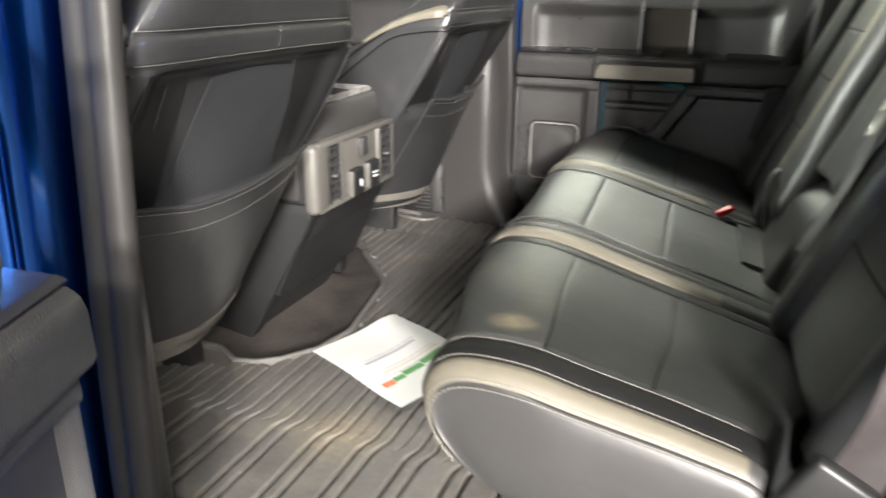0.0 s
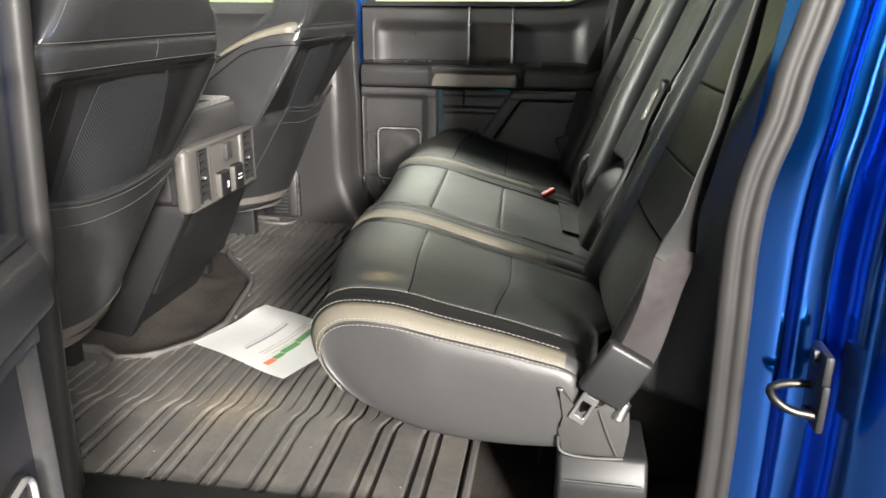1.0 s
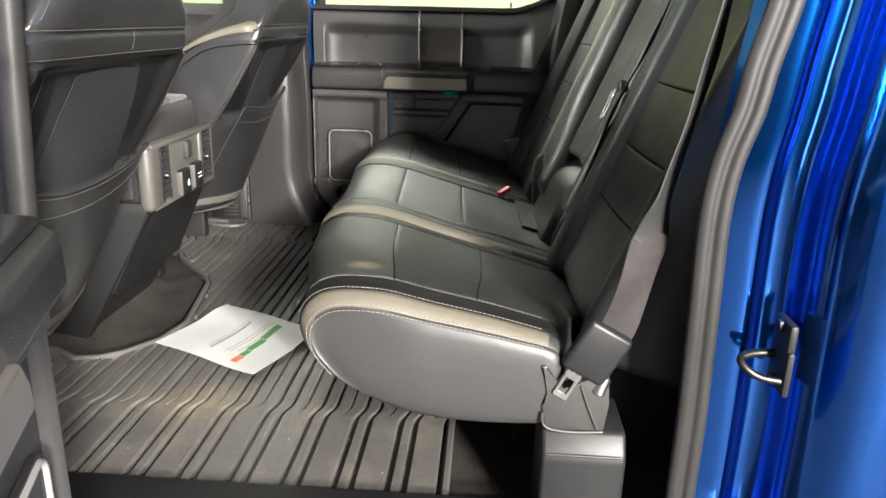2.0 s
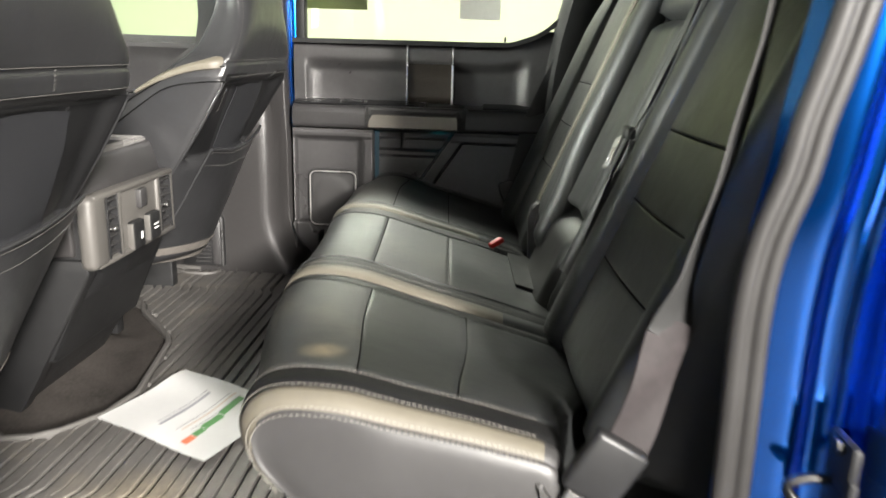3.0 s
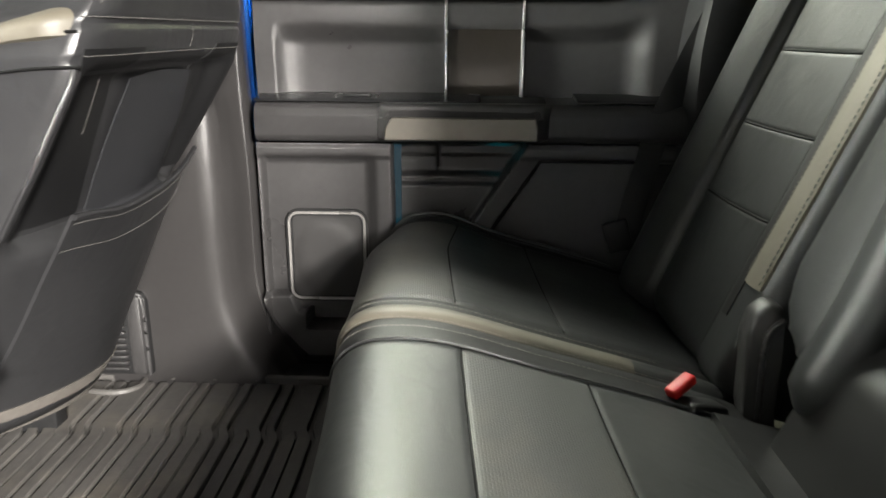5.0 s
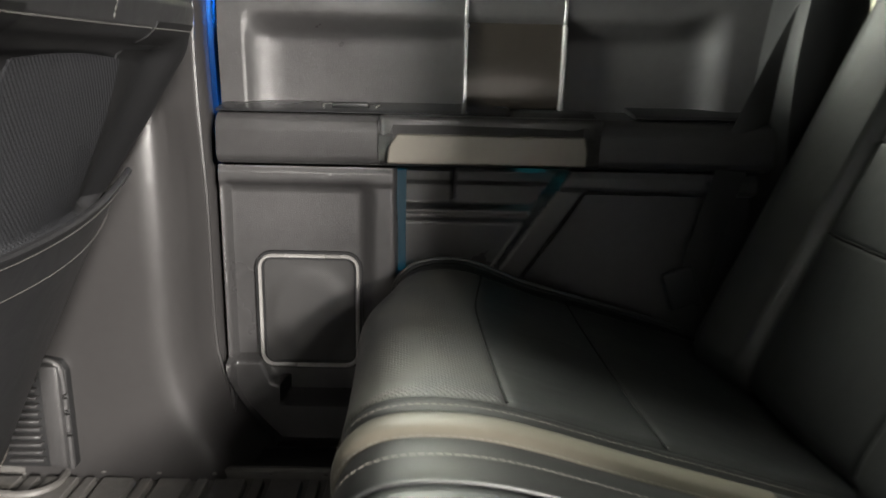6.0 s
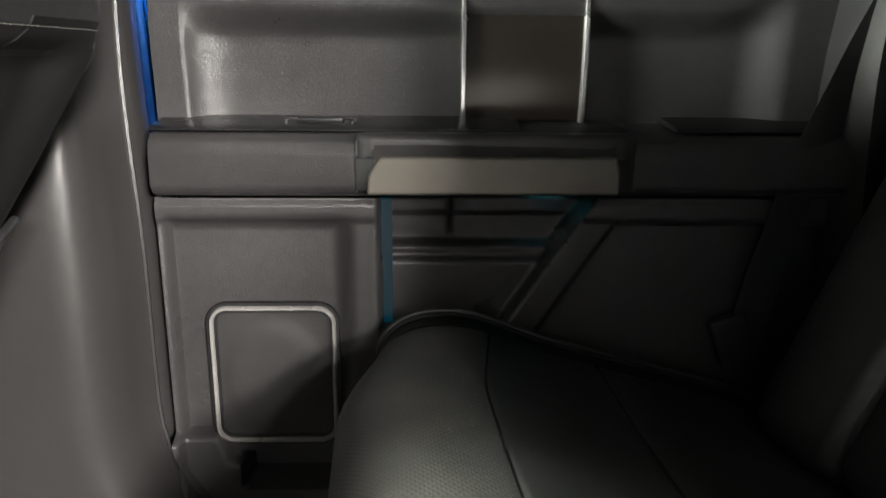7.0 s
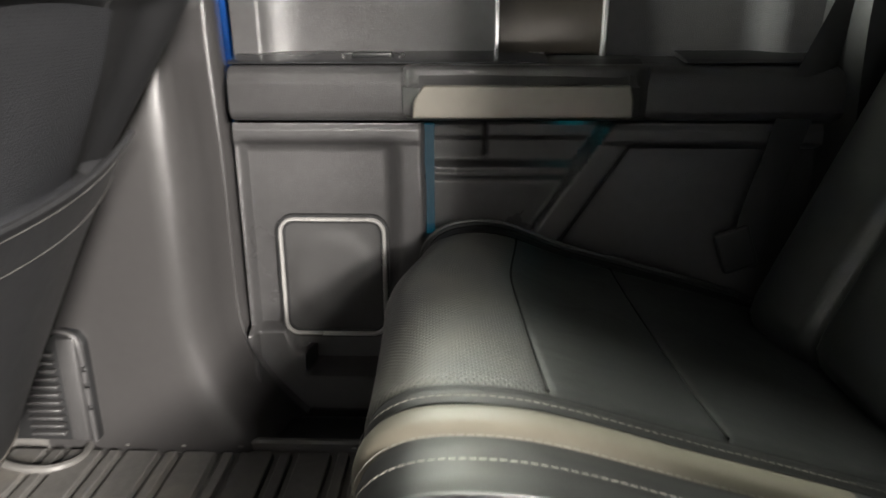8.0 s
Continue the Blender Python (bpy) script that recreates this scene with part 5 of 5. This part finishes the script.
for cx_, w in ((-0.092, 0.040), (0.1255, 0.050)):
    part("vent_back", box((w, 0.114, 0.006), (cx_, 0, -0.004), 0.001, m=fr), BLACK, con)
    for k in range(7):
        tilt = fr @ Matrix.Translation((cx_, -0.048 + k * 0.016, 0.003)) @ Euler((radians(12), 0, 0)).to_matrix().to_4x4()
        part("vent_slat", box((w, 0.0034, 0.014), (0, 0, 0), 0.001, 1, m=tilt), PLASTIC, con)
    # Black sheets added to stand in for shade on the vents' inner walls.
    part("vent_shade", join(box((0.003, 0.114, 0.018), (cx_ + w / 2 - 0.0015, 0, 0.0035), 0.0005, 1, m=fr), box((0.003, 0.114, 0.018), (cx_ - w / 2 + 0.0015, 0, 0.0035), 0.0005, 1, m=fr)), BLACK, con)
    knob = part("vent_knob", box((0.010, 0.008, 0.010), (cx_, -0.004, 0.012), 0.003, 3, m=fr), STEEL, con, "bright vent slider")
    part("knob_bar", box((w * 0.8, 0.003, 0.004), (cx_, -0.004, 0.008), 0.001, 1, m=fr), STEEL, knob)
for cx_, cy_ in ((-0.012, -0.034), (0.057, -0.032)):
    so = part("power_socket", box((0.046, 0.056, 0.016), (cx_, cy_, 0.012), 0.006, 3, m=fr), BLACK, con, "black power socket cover")
    part("socket_edge", box((0.004, 0.050, 0.012), (cx_ - 0.0235, cy_, 0.013), 0.0015, 2, m=fr), CONSOLE_TRIM, so)
    if cx_ < 0:
        part("mark", box((0.006, 0.013, 0.001), (cx_ + 0.006, cy_ - 0.002, 0.0205), 0, m=fr), WHITE_MARK, so)
    else:
        for k in range(2):
            part("mark", box((0.018, 0.0026, 0.001), (cx_, cy_ - 0.004 + k * 0.008, 0.0205), 0, m=fr), WHITE_MARK, so)
part("usb_cover", join(box((0.028, 0.036, 0.012), (0.024, 0.031, 0.010), 0.004, 3, m=fr), box((0.006, 0.036, 0.014), (0.009, 0.031, 0.011), 0.002, 2, m=fr)), PLASTIC, con)
# top rim with a deep bin
top_rim = [Vector((x, y, 0.473)) for x, y in ((-0.576, 1.19), (-0.573, 1.33), (-0.576, 1.472), (-0.70, 1.476), (-0.88, 1.476), (-0.88, 1.186), (-0.70, 1.186))]
part("top_rim", sweep(top_rim, [(-0.006, -0.008), (0.006, -0.008), (0.007, 0.002), (0.0, 0.006), (-0.007, 0.002)], close=True), RIM, con, "satin grey rim round the bin")
# Wells repeat the lighter colour that stands in for reflected light.
for yy_ in (1.268, 1.402):
    b = bmesh.new()
    bmesh.ops.create_cone(b, cap_ends=False, segments=36, radius1=0.054, radius2=0.060, depth=0.052, matrix=Matrix.Translation((-0.665, yy_, 0.436)))
    part("cup_well", b, PILLAR, con, "cup holder well coloured lighter for reflected light")
part("lid", box((0.16, 0.27, 0.012), (-0.81, 1.335, 0.474), 0.005), PLASTIC, con)

# ---------------------------------------------------------------- floor mat
mat = thing("rubber_floor_mat", "black ribbed rubber floor mat, dusty with pale stains", "floor mat")
OUT = [(0.08, 0.694), (0.08, 2.085), (-0.87, 2.085), (-0.87, 1.93), (-0.83, 1.80), (-0.735, 1.745), (-0.715, 1.70), (-0.64, 1.615), (-0.585, 1.545), (-0.565, 1.50), (-0.522, 1.26), (-0.540, 1.17), (-0.585, 1.105), (-0.62, 1.078), (-0.665, 1.066), (-0.72, 1.10), (-0.78, 1.10), (-0.80, 1.00), (-0.80, 0.694)]
bm = prism(OUT, "z", -0.0115, -0.003, 0, m=None)
part("mat_sheet", bm, RUBBER, mat)
rim = [Vector((x, y, 0.003)) for x, y in OUT]
rim_path = []
for a, b_ in zip(rim, rim[1:] + rim[:1]):
    k = max(1, int((b_ - a).length / 0.02))
    rim_path += [a + (b_ - a) * i / k for i in range(k)]
part("raised_rim", sweep(rim_path, [(-0.006, -0.006), (0.006, -0.006), (0.006, 0.006), (0.003, 0.009), (-0.003, 0.009), (-0.006, 0.006)], close=True), RUBBER_EDGE, mat, "raised rubber rim")


EDGE = [(0.70, -0.78), (1.04, -0.78), (1.06, -0.66), (1.08, -0.61), (1.105, -0.585), (1.17, -0.54), (1.26, -0.522), (1.50, -0.565), (1.545, -0.585), (1.615, -0.64), (1.70, -0.715), (1.745, -0.735), (1.80, -0.83), (2.09, -0.86)]


def allowed(y):
    """How far forward the ribs may run at y across the cab."""
    return table(EDGE, y)


def rib(x0, width, far_width, split):
    """A low plank along y with a jog near both ends of the mat, cut along its front edge; split: a groove parts it between the jogs."""
    ys = [0.706, 0.80, 0.86, 0.895, 0.904, 0.912, 0.920, 0.928, 0.936, 0.944, 0.952, 0.962, 0.975, *span(1.0, 1.85, 60), 1.870, 1.880, 1.890, 1.900, 1.910, 1.920, 1.94, 2.0, 2.06]
    runs, run = [], []
    for y in ys + [None]:
        if y is not None:
            t = ease(0.905, 0.945, y) * (1 - ease(1.875, 1.915, y))
            c, w = x0 + 0.0125 * t, width + (far_width - width) * t
            front = allowed(y) + 0.008
            lo, hi = max(c - w / 2, front), c + w / 2
            if hi - lo > 0.006:
                run.append((y, lo, hi, c, 0.0062 * ease(0.918, 0.934, y) * (1 - ease(1.884, 1.902, y)) if split and c - front > 0.006 else 0.0))
                continue
        if len(run) > 1:
            runs.append(run)
        run = []
    for run in runs:
        bm = bmesh.new()
        vs = []
        for y, lo, hi, c, d in run:
            line = [(lo, -0.004), (lo + 0.0010, 0.0062), (lo + 0.0024, 0.0072)]
            if split:
                m = max(c, lo + 0.0052)
                line += [(m - 0.0026, 0.0072), (m - 0.0014, 0.0072 - d), (m + 0.0014, 0.0072 - d), (m + 0.0026, 0.0072)]
            line += [(hi - 0.0024, 0.0072), (hi - 0.0010, 0.0062), (hi, -0.004)]
            vs.append([bm.verts.new((x, y, h)) for x, h in line])
        for a, b in zip(vs, vs[1:]):
            for j in range(len(a) - 1):
                bm.faces.new((a[j], a[j + 1], b[j + 1], b[j]))
        bm.faces.new(vs[0])
        bm.faces.new(vs[-1][::-1])
        part("rib", bm, RUBBER, mat, angle=12)


x = -0.8072
while x < 0.075:
    rib(x, 0.0445, 0.0475, True)
    if x < 0.03:
        rib(x + 0.03877, 0.0160, 0.0200, False)
    x += 0.07754
for k in range(9):
    part("nub", box((0.007, 0.004, 0.003), (-0.60 + k * 0.07754, 2.071, 0.0085), 0.001, 1), RUBBER_EDGE, mat)
# loop moulded into the mat by the far pillar
part("mat_loop", tube([(-0.835, 2.080, 0.004), (-0.778, 2.045, 0.007), (-0.722, 2.016, 0.009), (-0.674, 2.014, 0.009), (-0.650, 2.040, 0.007), (-0.655, 2.080, 0.004)], 0.006, 0.01, 8), RUBBER_EDGE, mat, "raised rubber loop")
# carpeted tunnel between the seats
ob = finish("tunnel_carpet", pad(lambda x, y: Vector((x, y, -0.0105 + 0.006 * math.sin(9 * x + 4 * y) ** 2 + 0.05 * ease(-0.62, -0.80, x) * within(y, 1.2, 1.5, 0.08))), span(-0.95, -0.50, 26), span(1.05, 1.75, 30), (0, 0, -0.03)), CARPET)
tagged(ob, "worn black carpet over the cab tunnel", "carpet", kind="structure")

# ---------------------------------------------------------------- printed sheet on the mat
sheet = thing("paper_sheet", "white printed paper sheet lying on the floor mat", "paper")
PO, PX, PY = Vector((-0.543, 1.150, 0)), Vector((0.086, 0.212, 0)).normalized(), Vector((0.232, -0.122, 0)).normalized()


def on_sheet(u, v, lift=0.0):
    """u along the short edge, v along the long one, in metres."""
    z = 0.0105 + 0.010 * math.exp(-((u - 0.19) / 0.05) ** 2) + 0.004 * math.sin(14 * v) ** 2 + 0.006 * (v / 0.28) ** 2
    q = PO + PX * u + PY * v
    return Vector((q.x, q.y, z + lift))


part("sheet", pad(lambda u, v: on_sheet(u, v), span(0, 0.216, 24), span(0, 0.279, 30), (0, 0, -0.0006)), PAPER, sheet)


def print_bar(u0, u1, v0, v1, material, name="print_bar"):
    part(name, pad(lambda u, v: on_sheet(u, v, 0.0006), span(u0, u1, 12), span(v0, v1, 4), (0, 0, -0.0003)), material, sheet)


print_bar(0.045, 0.170, 0.112, 0.1135, INK)
print_bar(0.040, 0.165, 0.120, 0.127, INK)
print_bar(0.045, 0.185, 0.160, 0.1615, INK)
print_bar(0.050, 0.190, 0.168, 0.172, INK_YELLOW)
print_bar(0.022, 0.048, 0.196, 0.212, INK_RED)
print_bar(0.050, 0.075, 0.194, 0.208, INK_GREEN)
print_bar(0.077, 0.125, 0.188, 0.204, INK_GREEN)
print_bar(0.127, 0.185, 0.184, 0.199, INK_GREEN)
print_bar(0.06, 0.19, 0.182, 0.1835, INK)

# crumbs of grit on the mat
rnd = random.Random(7)
verts, faces = [], []
for _ in range(36):
    x, y = rnd.uniform(-0.66, 0.0), rnd.uniform(0.74, 1.05)
    r, k = rnd.uniform(0.0006, 0.0016), len(verts)
    turn = rnd.uniform(0, 3)
    for a in range(3):
        verts.append((x + r * math.cos(turn + a * 2.1), y + r * math.sin(turn + a * 2.1), 0.0076))
    verts.append((x, y, 0.0076 + r))
    faces += [(k, k + 1, k + 3), (k + 1, k + 2, k + 3), (k + 2, k, k + 3), (k, k + 2, k + 1)]
mesh = bpy.data.meshes.new("grit")
mesh.from_pydata(verts, [], faces)
mesh.materials.append(GRIT)
tagged(new("grit", mesh), "pale crumbs of grit scattered on the rubber mat", "grit", kind="stuff")
